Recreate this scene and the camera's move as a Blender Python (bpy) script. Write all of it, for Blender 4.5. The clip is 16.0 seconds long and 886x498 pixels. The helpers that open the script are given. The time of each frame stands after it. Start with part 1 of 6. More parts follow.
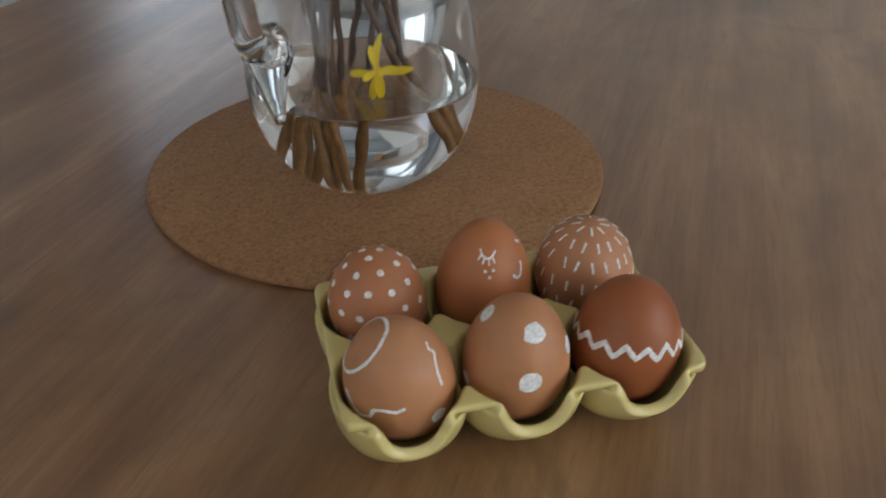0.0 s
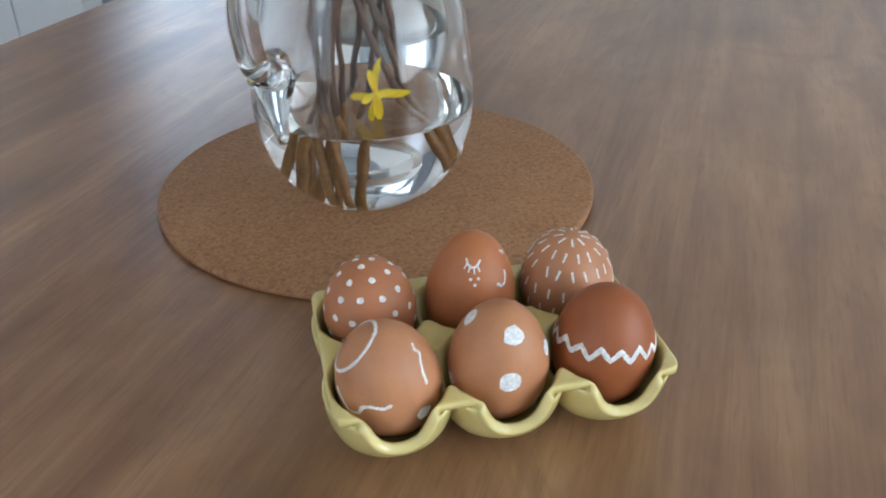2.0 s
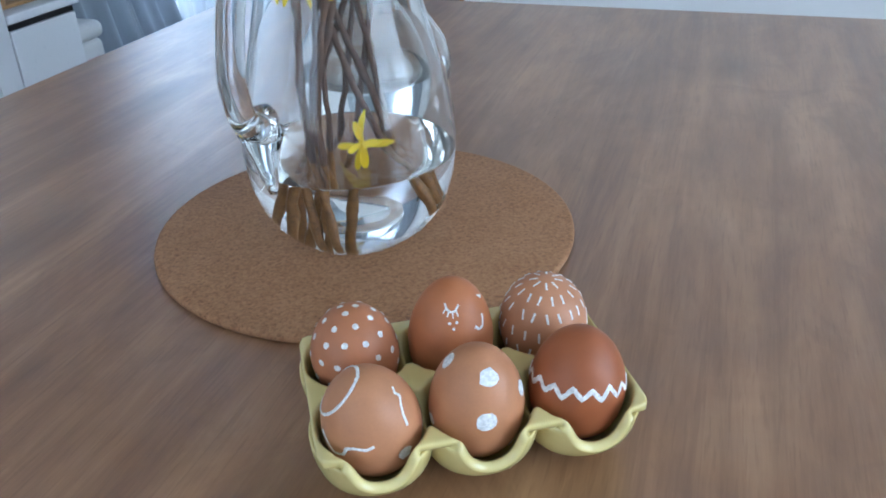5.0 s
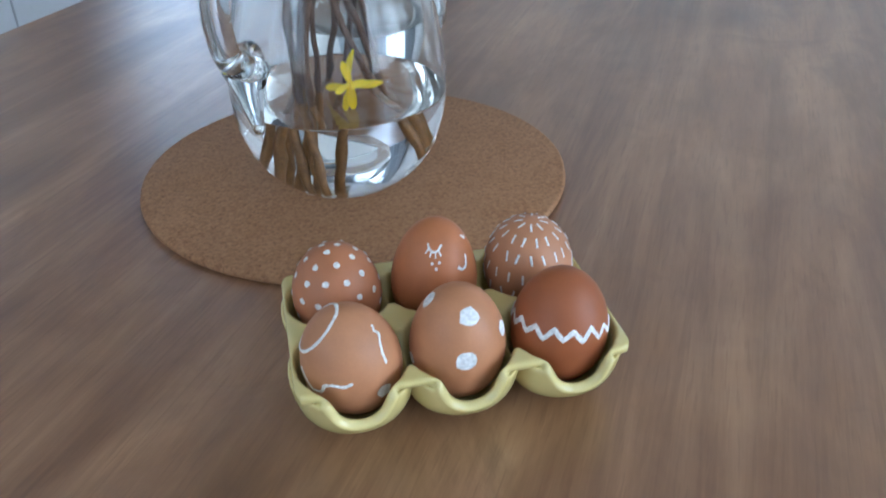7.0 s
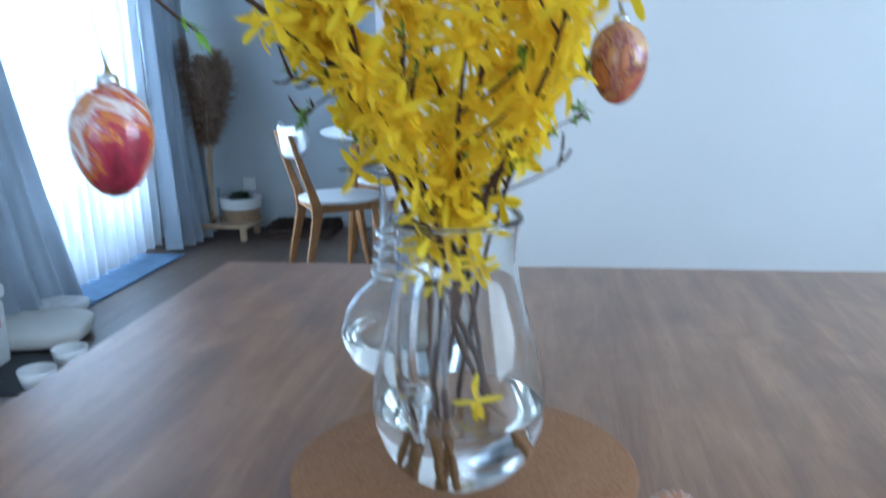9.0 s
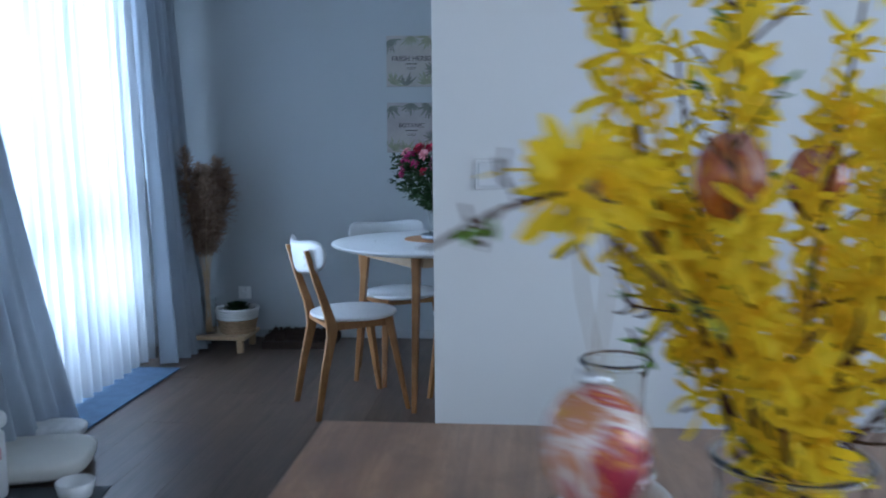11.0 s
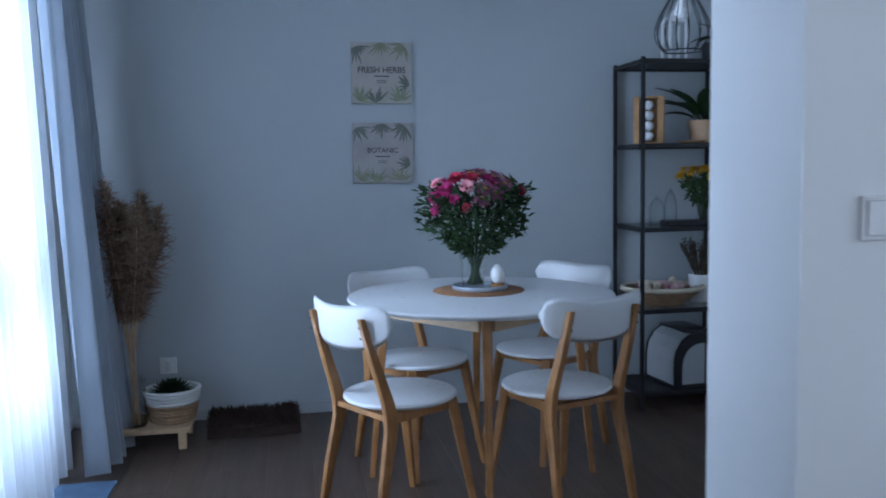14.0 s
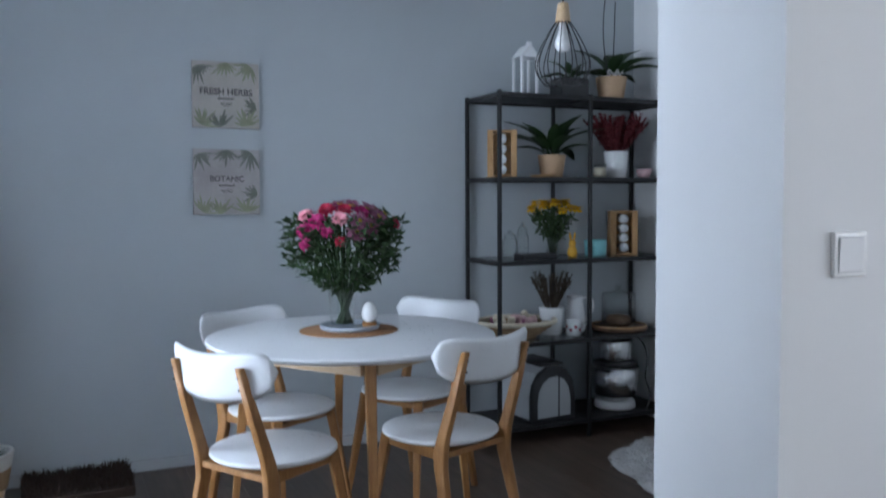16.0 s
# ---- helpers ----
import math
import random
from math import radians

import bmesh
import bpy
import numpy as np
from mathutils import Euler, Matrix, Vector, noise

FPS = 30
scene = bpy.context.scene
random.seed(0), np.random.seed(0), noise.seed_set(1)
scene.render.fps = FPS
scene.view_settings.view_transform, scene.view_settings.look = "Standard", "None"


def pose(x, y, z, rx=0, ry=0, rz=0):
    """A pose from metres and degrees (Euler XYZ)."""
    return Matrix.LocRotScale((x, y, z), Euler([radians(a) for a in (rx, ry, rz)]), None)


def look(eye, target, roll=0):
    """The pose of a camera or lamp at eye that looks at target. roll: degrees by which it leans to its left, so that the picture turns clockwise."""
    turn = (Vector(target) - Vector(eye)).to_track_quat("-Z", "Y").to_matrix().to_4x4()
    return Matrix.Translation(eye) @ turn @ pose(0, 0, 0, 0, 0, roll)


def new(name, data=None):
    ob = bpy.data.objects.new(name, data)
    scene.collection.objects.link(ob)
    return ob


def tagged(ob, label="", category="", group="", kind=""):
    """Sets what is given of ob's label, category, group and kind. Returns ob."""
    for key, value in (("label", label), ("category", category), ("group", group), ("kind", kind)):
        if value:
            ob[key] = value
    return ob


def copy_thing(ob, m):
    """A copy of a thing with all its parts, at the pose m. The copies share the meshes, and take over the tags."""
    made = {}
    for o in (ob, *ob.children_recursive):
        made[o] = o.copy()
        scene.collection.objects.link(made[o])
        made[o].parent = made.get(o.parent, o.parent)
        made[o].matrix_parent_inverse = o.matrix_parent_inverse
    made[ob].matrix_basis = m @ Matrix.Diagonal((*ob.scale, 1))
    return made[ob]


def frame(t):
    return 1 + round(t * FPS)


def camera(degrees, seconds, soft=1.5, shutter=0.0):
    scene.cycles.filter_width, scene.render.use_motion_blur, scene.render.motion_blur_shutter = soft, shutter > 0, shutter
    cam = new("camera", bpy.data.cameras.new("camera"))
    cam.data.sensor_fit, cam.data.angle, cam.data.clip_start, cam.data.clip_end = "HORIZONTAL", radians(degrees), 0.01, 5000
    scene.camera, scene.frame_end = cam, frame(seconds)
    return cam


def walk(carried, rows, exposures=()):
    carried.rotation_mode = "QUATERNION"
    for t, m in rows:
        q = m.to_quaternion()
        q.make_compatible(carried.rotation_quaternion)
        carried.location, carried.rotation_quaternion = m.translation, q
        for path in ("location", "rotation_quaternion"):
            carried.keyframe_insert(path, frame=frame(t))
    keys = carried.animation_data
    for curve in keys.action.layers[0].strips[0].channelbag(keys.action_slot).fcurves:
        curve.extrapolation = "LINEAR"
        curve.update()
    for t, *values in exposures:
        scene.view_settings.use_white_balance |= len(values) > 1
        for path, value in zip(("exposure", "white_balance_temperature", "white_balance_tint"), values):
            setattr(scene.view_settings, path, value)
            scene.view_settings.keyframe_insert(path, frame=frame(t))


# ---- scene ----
cam = camera(55.1, 16.0, soft=1.8, shutter=0.5)
PATH = [
    (0, (0.111, -0.291, 1.02), (-0.398, 1.316, -0.057), -0.2),
    (0.5, (0.122, -0.286, 1.024), (-0.383, 1.344, -0.019), -0.4),
    (1, (0.124, -0.293, 1.028), (-0.4, 1.345, 0.008), -0.2),
    (1.5, (0.128, -0.296, 1.035), (-0.408, 1.349, 0.031), -0.6),
    (2, (0.13, -0.311, 1.026), (-0.42, 1.318, 0.003), -0.6),
    (2.5, (0.129, -0.327, 1.044), (-0.432, 1.334, 0.081), 1.6),
    (3, (0.137, -0.327, 1.042), (-0.424, 1.338, 0.086), 0.7),
    (5.3, (0.146, -0.319, 1.044), (-0.421, 1.341, 0.083), -1.9),
    (5.5, (0.142, -0.318, 1.048), (-0.452, 1.344, 0.108), -1.0),
    (6, (0.147, -0.329, 1.059), (-0.506, 1.348, 0.187), -0.6),
    (6.5, (0.151, -0.329, 1.056), (-0.486, 1.353, 0.182), -0.7),
    (7, (0.154, -0.318, 1.033), (-0.401, 1.293, -0.015), -1.2),
    (7.5, (0.154, -0.329, 1.035), (-0.552, 1.213, -0.027), -2.1),
    (8, (0.155, -0.378, 1.066), (-0.582, 1.273, 0.211), 3.0),
    (8.4, (0.104, -0.419, 1.079), (-0.392, 1.392, 0.392), 1.9),
    (8.5, (0.093, -0.428, 1.087), (-0.364, 1.398, 0.412), -0.3),
    (8.8, (0.031, -0.468, 1.107), (-0.28, 1.425, 0.539), -0.5),
    (9, (-0.008, -0.496, 1.12), (-0.282, 1.432, 0.665), -1.1),
    (9.2, (-0.028, -0.494, 1.148), (-0.324, 1.439, 0.731), -0.2),
    (9.5, (-0.045, -0.506, 1.165), (-0.336, 1.441, 0.812), 0.3),
    (9.6, (-0.041, -0.506, 1.169), (-0.326, 1.442, 0.822), 0.1),
    (10, (-0.017, -0.484, 1.175), (-0.288, 1.472, 0.857), -0.3),
    (10.2, (0.029, -0.464, 1.186), (-0.362, 1.475, 0.889), -0.3),
    (10.7, (-0.13, -0.445, 1.197), (-0.42, 1.53, 0.935), -0.4),
    (11.2, (-0.38, -0.37, 1.213), (-0.49, 1.62, 0.99), -0.5),
    (12.3, (-0.777, -0.092, 1.25), (-0.617, 1.897, 1.105), -0.9),
    (12.5, (-0.87, -0.055, 1.247), (-0.684, 1.93, 1.09), -1.0),
    (13, (-1.116, 0.045, 1.243), (-0.744, 1.999, 1.04), -0.7),
    (13.5, (-1.279, 0.255, 1.224), (-0.904, 2.21, 1.032), 0.0),
    (14, (-1.418, 0.493, 1.232), (-1.068, 2.454, 1.047), -1.0),
    (14.5, (-1.535, 0.705, 1.233), (-0.854, 2.577, 1.051), -1.7),
    (15, (-1.62, 0.798, 1.234), (-0.788, 2.608, 1.047), -2.2),
    (15.5, (-1.651, 0.782, 1.211), (-0.819, 2.589, 1.001), 0.5),
    (16, (-1.651, 0.776, 1.233), (-0.836, 2.599, 1.118), -0.3),
]
EXPOSURES = [(0, -0.56, 6850, 10), (1.5, -0.02, 6400, 9), (3, 0.30, 5750, 7), (5.5, 0.27, 5200, 6), (6.2, 0.36, 4980, 4.5), (7, 0.16, 5400, 6), (7.5, 0.26, 5200, 6), (8.5, 0.24, 5150, 4), (9.5, 0.18, 5000, 3), (10.2, -0.10, 5150, 5), (12.3, -0.84, 5350, 12), (14, -0.50, 5350, 12), (16, -0.19, 6100, 13)]
walk(cam, [(t, look(e, g, r)) for t, e, g, r in PATH], EXPOSURES)

# ---- light ----
w = bpy.data.worlds.new("sky")
scene.world = w
w.use_nodes = True
_n, _l = w.node_tree.nodes, w.node_tree.links
_sky = _n.new("ShaderNodeTexSky")
_sky.sky_type, _sky.sun_disc = "NISHITA", False
_sky.sun_elevation, _sky.sun_rotation = radians(38), radians(150)
_l.new(_sky.outputs[0], _n["Background"].inputs[0])
_n["Background"].inputs[1].default_value = 0.12

_s = bpy.data.lights.new("sun", "SUN")
_s.energy, _s.angle, _s.color = 1.0, radians(10), (1.0, 0.95, 0.88)
_so = new("sun", _s)
_so.matrix_world = look((6, -8, 9), (0, 0, 0))


def window_light(name, eye, target, sx, sy, watts, color, wide=180):
    """A lamp that fills a window's opening."""
    d = bpy.data.lights.new(name, "AREA")
    d.shape, d.size, d.size_y, d.energy, d.color = "RECTANGLE", sx, sy, watts, color
    d.spread = radians(wide)
    o = new(name, d)
    o.matrix_world = look(eye, target)
    return o


window_light("balcony_daylight", (-2.86, 3.32, 1.32), (0, 3.32, 1.20), 1.3, 1.9, 182, (0.75, 0.87, 1.0), 82)
# Added fill lamp behind the table; the rear window it shines through is made up.
window_light("rear_fill_light", (-1.10, -2.50, 1.55), (-1.10, 0, 1.40), 1.4, 1.5, 13, (0.84, 0.92, 1.0))
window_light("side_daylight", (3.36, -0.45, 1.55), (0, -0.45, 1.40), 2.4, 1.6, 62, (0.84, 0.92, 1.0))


# ---- materials ----
def nodes_of(name):
    m = bpy.data.materials.new(name)
    m.use_nodes = True
    t = m.node_tree
    return m, t, t.nodes["Principled BSDF"]


def ramp(t, fac, stops):
    r = t.nodes.new("ShaderNodeValToRGB")
    e = r.color_ramp.elements
    e[0].position, e[0].color = stops[0][0], (*stops[0][1], 1)
    e[1].position, e[1].color = stops[-1][0], (*stops[-1][1], 1)
    for p, c in stops[1:-1]:
        k = e.new(p)
        k.color = (*c, 1)
    t.links.new(fac, r.inputs[0])
    return r.outputs[0]


def coords(t, scale=(1, 1, 1), kind="Object"):
    c = t.nodes.new("ShaderNodeTexCoord")
    m = t.nodes.new("ShaderNodeMapping")
    m.inputs["Scale"].default_value = scale
    t.links.new(c.outputs[kind], m.inputs[0])
    return m.outputs[0]


def noise_of(t, vec, scale, detail=4, rough=0.55, distort=0.0):
    n = t.nodes.new("ShaderNodeTexNoise")
    n.inputs["Scale"].default_value, n.inputs["Detail"].default_value = scale, detail
    n.inputs["Roughness"].default_value, n.inputs["Distortion"].default_value = rough, distort
    t.links.new(vec, n.inputs["Vector"])
    return n.outputs["Fac"]


def mixed(t, fac, a, b, mode="MIX"):
    m = t.nodes.new("ShaderNodeMix")
    m.data_type, m.blend_type = "RGBA", mode
    for i, v in ((0, fac), (6, a), (7, b)):
        if isinstance(v, (int, float)):
            m.inputs[i].default_value = v
        elif isinstance(v, tuple):
            m.inputs[i].default_value = (*v, 1)
        else:
            t.links.new(v, m.inputs[i])
    return m.outputs[2]


def bumped(t, b, height, strength, distance):
    u = t.nodes.new("ShaderNodeBump")
    u.inputs["Strength"].default_value, u.inputs["Distance"].default_value = strength, distance
    t.links.new(height, u.inputs["Height"])
    t.links.new(u.outputs[0], b.inputs["Normal"])


def plain(name, c, rough=0.5, metal=0.0, vary=0.12, big=3.0, fine=60.0, bump=0.15, depth=0.001, stretch=(1, 1, 1), coat=0.0, per_object=0.0):
    """A surface of one colour with variation at two scales, and fine relief."""
    m, t, b = nodes_of(name)
    v = coords(t, stretch)
    n1, n2 = noise_of(t, v, big, 3), noise_of(t, v, fine, 5, 0.6)
    lo, hi = tuple(x * (1 - vary) for x in c), tuple(min(1, x * (1 + vary)) for x in c)
    a = ramp(t, n1, [(0.3, lo), (0.7, hi)])
    a = mixed(t, vary, a, ramp(t, n2, [(0.3, tuple(x * 0.6 for x in c)), (0.7, tuple(min(1, x * 1.3) for x in c))]))
    if per_object:
        o = t.nodes.new("ShaderNodeObjectInfo")
        a = mixed(t, per_object, a, ramp(t, o.outputs["Random"], [(0, tuple(x * 0.55 for x in c)), (1, tuple(min(1, x * 1.4) for x in c))]))
    t.links.new(a, b.inputs["Base Color"])
    r = t.nodes.new("ShaderNodeMapRange")
    r.inputs[3].default_value, r.inputs[4].default_value = max(0.02, rough - 0.08), min(1, rough + 0.08)
    t.links.new(n2, r.inputs[0])
    t.links.new(r.outputs[0], b.inputs["Roughness"])
    b.inputs["Metallic"].default_value = metal
    b.inputs["Coat Weight"].default_value = coat
    if bump:
        bumped(t, b, n2, bump, depth)
    return m


def wood(name, dark, mid, light, rough=0.45, along=(26, 1.6, 26), boards=0.0, fine=9.0, vary=0.0, knots=False):
    """Straight-grained wood; the grain runs along the small entry of along."""
    m, t, b = nodes_of(name)
    v = coords(t, along)
    g1 = noise_of(t, v, 1.0, 6, 0.62, 2.4 if knots else 1.3)
    g2 = noise_of(t, v, fine, 3, 0.7)
    soft = noise_of(t, coords(t, (6.5, 1.9, 6.5) if knots else (5, 1.6, 5)), 1.6, 5, 0.62, 1.0 if knots else 0.8)
    c = ramp(t, g1, [(0.30, dark), (0.5, mid), (0.70, light)] if knots else [(0.34, dark), (0.5, mid), (0.66, light)])
    c = mixed(t, 0.12 if knots else 0.30, c, ramp(t, g2, [(0.44, dark), (0.56, light)]))
    c = mixed(t, 0.44 if knots else 0.36, c, ramp(t, soft, [(0.36, dark), (0.52, mid), (0.68, light)]))
    if knots:
        lines = noise_of(t, coords(t, (95, 1.3, 95)), 1.0, 3, 0.6, 0.6)
        c = mixed(t, mixed(t, 0.30, (0, 0, 0), ramp(t, lines, [(0.33, (1, 1, 1)), (0.41, (0, 0, 0))])), c, dark)
        pores = noise_of(t, coords(t, (420, 26, 420)), 1.0, 2, 0.5)
        c = mixed(t, mixed(t, 0.3, (0, 0, 0), ramp(t, pores, [(0.34, (1, 1, 1)), (0.44, (0, 0, 0))])), c, dark)
        patch = noise_of(t, coords(t, (9, 5, 9)), 1.0, 6, 0.65, 1.5)
        c = mixed(t, mixed(t, 0.5, (0, 0, 0), ramp(t, patch, [(0.52, (0, 0, 0)), (0.66, (1, 1, 1))])), c, dark)
        vo = t.nodes.new("ShaderNodeTexVoronoi")
        vo.voronoi_dimensions = "2D"
        vo.inputs["Scale"].default_value = 1.0
        t.links.new(coords(t, (3.6, 1.9, 3.6)), vo.inputs["Vector"])
        k = ramp(t, vo.outputs["Distance"], [(0.0, (1, 1, 1)), (0.04, (0.7, 0.7, 0.7)), (0.15, (0, 0, 0))])
        c = mixed(t, mixed(t, 0.75, (0, 0, 0), k), c, tuple(x * 0.55 for x in dark))
    if boards:
        s = t.nodes.new("ShaderNodeSeparateXYZ")
        t.links.new(coords(t), s.inputs[0])
        d = t.nodes.new("ShaderNodeMath")
        d.operation = "SNAP"
        d.inputs[1].default_value = boards
        t.links.new(s.outputs[0], d.inputs[0])
        wn = t.nodes.new("ShaderNodeTexWhiteNoise")
        wn.noise_dimensions = "1D"
        t.links.new(d.outputs[0], wn.inputs["W"])
        c = mixed(t, 0.24, c, ramp(t, wn.outputs["Value"], [(0, dark), (0.5, mid), (1, light)]))
    if vary:
        o = t.nodes.new("ShaderNodeObjectInfo")
        c = mixed(t, vary, c, ramp(t, o.outputs["Random"], [(0, dark), (0.5, mid), (1, light)]))
    t.links.new(c, b.inputs["Base Color"])
    r = t.nodes.new("ShaderNodeMapRange")
    r.inputs[3].default_value, r.inputs[4].default_value = rough - 0.07, rough + 0.1
    t.links.new(g2, r.inputs[0])
    t.links.new(r.outputs[0], b.inputs["Roughness"])
    if knots:
        b.inputs["Coat Weight"].default_value, b.inputs["Coat Roughness"].default_value = 0.35, 0.32
    bumped(t, b, g2, 0.25, 0.0004)
    return m


def clear(name, c=(1, 1, 1), ior=1.47, rough=0.0):
    m, t, b = nodes_of(name)
    b.inputs["Base Color"].default_value = (*c, 1)
    b.inputs["Transmission Weight"].default_value = 1.0
    b.inputs["IOR"].default_value, b.inputs["Roughness"].default_value = ior, rough
    return m


def thin_glass(name, tint=(0.985, 0.992, 0.99), gloss=0.8, power=3.0, base=0.1):
    """Thin blown glass: seen through straight, with mirror gloss by Fresnel."""
    m, t, b = nodes_of(name)
    tr, gl = t.nodes.new("ShaderNodeBsdfTransparent"), t.nodes.new("ShaderNodeBsdfGlossy")
    tr.inputs[0].default_value, gl.inputs["Roughness"].default_value = (*tint, 1), 0.02
    lw, mx = t.nodes.new("ShaderNodeLayerWeight"), t.nodes.new("ShaderNodeMixShader")
    lw.inputs[0].default_value = 0.5
    pw, fr = t.nodes.new("ShaderNodeMath"), t.nodes.new("ShaderNodeMath")
    pw.operation, fr.operation = "POWER", "MULTIPLY_ADD"
    pw.inputs[1].default_value, fr.inputs[1].default_value, fr.inputs[2].default_value = power, gloss, base * gloss
    t.links.new(lw.outputs["Facing"], pw.inputs[0])
    t.links.new(pw.outputs[0], fr.inputs[0])
    bu = t.nodes.new("ShaderNodeBump")
    bu.inputs["Strength"].default_value, bu.inputs["Distance"].default_value = 0.25, 0.004
    t.links.new(noise_of(t, coords(t), 26, 2), bu.inputs["Height"])
    t.links.new(bu.outputs[0], gl.inputs["Normal"])
    t.links.new(fr.outputs[0], mx.inputs[0])
    t.links.new(tr.outputs[0], mx.inputs[1])
    t.links.new(gl.outputs[0], mx.inputs[2])
    t.links.new(mx.outputs[0], t.nodes["Material Output"].inputs[0])
    return m


def cloth(name, c, through_light=0.3, see=0.0, weave=900.0):
    """Fabric: light shines through it, and a sheer one can be seen through."""
    m, t, b = nodes_of(name)
    out = t.nodes["Material Output"]
    v = coords(t)
    n = noise_of(t, coords(t, (1, 1, 0.15)), 14, 4)
    col = ramp(t, n, [(0.3, tuple(x * 0.86 for x in c)), (0.7, c)])
    t.links.new(col, b.inputs["Base Color"])
    b.inputs["Roughness"].default_value = 0.9
    b.inputs["Sheen Weight"].default_value = 0.2
    bumped(t, b, noise_of(t, v, weave, 2), 0.3, 0.0005)
    tl = t.nodes.new("ShaderNodeBsdfTranslucent")
    t.links.new(col, tl.inputs[0])
    mx = t.nodes.new("ShaderNodeMixShader")
    mx.inputs[0].default_value = through_light
    t.links.new(b.outputs[0], mx.inputs[1])
    t.links.new(tl.outputs[0], mx.inputs[2])
    last = mx
    if see:
        tr = t.nodes.new("ShaderNodeBsdfTransparent")
        m2 = t.nodes.new("ShaderNodeMixShader")
        m2.inputs[0].default_value = see
        t.links.new(mx.outputs[0], m2.inputs[1])
        t.links.new(tr.outputs[0], m2.inputs[2])
        last = m2
    t.links.new(last.outputs[0], out.inputs[0])
    return m


def petal_mat(name, c, c2, thru=0.35):
    m, t, b = nodes_of(name)
    g = t.nodes.new("ShaderNodeNewGeometry")
    col = ramp(t, g.outputs["Random Per Island"], [(0, c2), (1, c)])
    col = mixed(t, 0.25, col, ramp(t, noise_of(t, coords(t), 220, 3), [(0.3, c2), (0.7, c)]))
    t.links.new(col, b.inputs["Base Color"])
    b.inputs["Specular IOR Level"].default_value = 0.25
    b.inputs["Roughness"].default_value = 0.55
    tl = t.nodes.new("ShaderNodeBsdfTranslucent")
    t.links.new(col, tl.inputs[0])
    mx = t.nodes.new("ShaderNodeMixShader")
    mx.inputs[0].default_value = thru
    t.links.new(b.outputs[0], mx.inputs[1])
    t.links.new(tl.outputs[0], mx.inputs[2])
    t.links.new(mx.outputs[0], t.nodes["Material Output"].inputs[0])
    return m


def marbled(name, stops, seed):
    m, t, b = nodes_of(name)
    mp = coords(t, (14, 14, 9))
    mp.node.inputs["Location"].default_value = (seed, seed * 0.7, seed * 1.3)
    n = noise_of(t, mp, 1.4, 5, 0.55, 2.0)
    z = t.nodes.new("ShaderNodeSeparateXYZ")
    t.links.new(coords(t), z.inputs[0])
    f = t.nodes.new("ShaderNodeMath")
    f.operation = "MULTIPLY_ADD"
    f.inputs[1].default_value = 5.5
    t.links.new(z.outputs[2], f.inputs[0])
    t.links.new(n, f.inputs[2])
    t.links.new(ramp(t, f.outputs[0], stops), b.inputs["Base Color"])
    b.inputs["Roughness"].default_value, b.inputs["Coat Weight"].default_value = 0.18, 0.8
    return m


def cork_mat(name):
    m, t, b = nodes_of(name)
    v = coords(t)
    n1, n2 = noise_of(t, v, 340, 4, 0.8), noise_of(t, v, 28, 4)
    vo = t.nodes.new("ShaderNodeTexVoronoi")
    vo.inputs["Scale"].default_value = 420
    t.links.new(v, vo.inputs["Vector"])
    c = ramp(t, n1, [(0.36, (0.065, 0.024, 0.010)), (0.46, (0.285, 0.135, 0.055)), (0.66, (0.42, 0.225, 0.097))])
    c = mixed(t, 0.35, c, ramp(t, vo.outputs["Color"], [(0.2, (0.17, 0.07, 0.032)), (0.8, (0.42, 0.225, 0.105))]))
    c = mixed(t, 0.25, c, ramp(t, n2, [(0.35, (0.27, 0.125, 0.055)), (0.65, (0.38, 0.20, 0.10))]))
    t.links.new(c, b.inputs["Base Color"])
    b.inputs["Roughness"].default_value = 0.85
    bumped(t, b, n1, 0.6, 0.0008)
    return m


M_WALL = plain("white_wall_paint", (0.82, 0.82, 0.81), 0.75, vary=0.025, big=0.8, fine=240, bump=0.12, depth=0.0006)
M_GREY = plain("grey_wall_paint", (0.445, 0.475, 0.49), 0.75, vary=0.035, big=0.8, fine=240, bump=0.12, depth=0.0006)
M_CEIL = plain("ceiling_paint", (0.8, 0.8, 0.8), 0.85, vary=0.02)
M_TRIM = plain("white_trim", (0.8, 0.8, 0.8), 0.4, vary=0.03)
M_GREYT = plain("pale_grey_trim", (0.46, 0.48, 0.49), 0.5, vary=0.03)
M_TABLE = wood("oak_tabletop", (0.120, 0.050, 0.019), (0.290, 0.150, 0.071), (0.475, 0.285, 0.150), 0.30, (20, 1.2, 20), boards=0.205, knots=True, fine=12.0)
M_FLOOR = wood("laminate_planks", (0.050, 0.031, 0.021), (0.098, 0.064, 0.045), (0.160, 0.112, 0.083), 0.36, (24, 1.3, 24), vary=0.18)
M_LEG = wood("oiled_wood", (0.20, 0.082, 0.020), (0.33, 0.150, 0.043), (0.42, 0.21, 0.07), 0.45, (60, 60, 5))
M_BIRCH = wood("pale_wood", (0.42, 0.28, 0.15), (0.55, 0.38, 0.22), (0.62, 0.45, 0.28), 0.5, (40, 6, 40))
M_CRATE = wood("orange_wood", (0.30, 0.16, 0.06), (0.42, 0.24, 0.10), (0.5, 0.3, 0.14), 0.5, (50, 50, 6))
M_LACQ = plain("white_lacquer", (0.78, 0.79, 0.80), 0.3, vary=0.02, big=2, bump=0)
M_WHITE = plain("white_ceramic", (0.78, 0.78, 0.77), 0.2, vary=0.03, bump=0.02, coat=0.4)
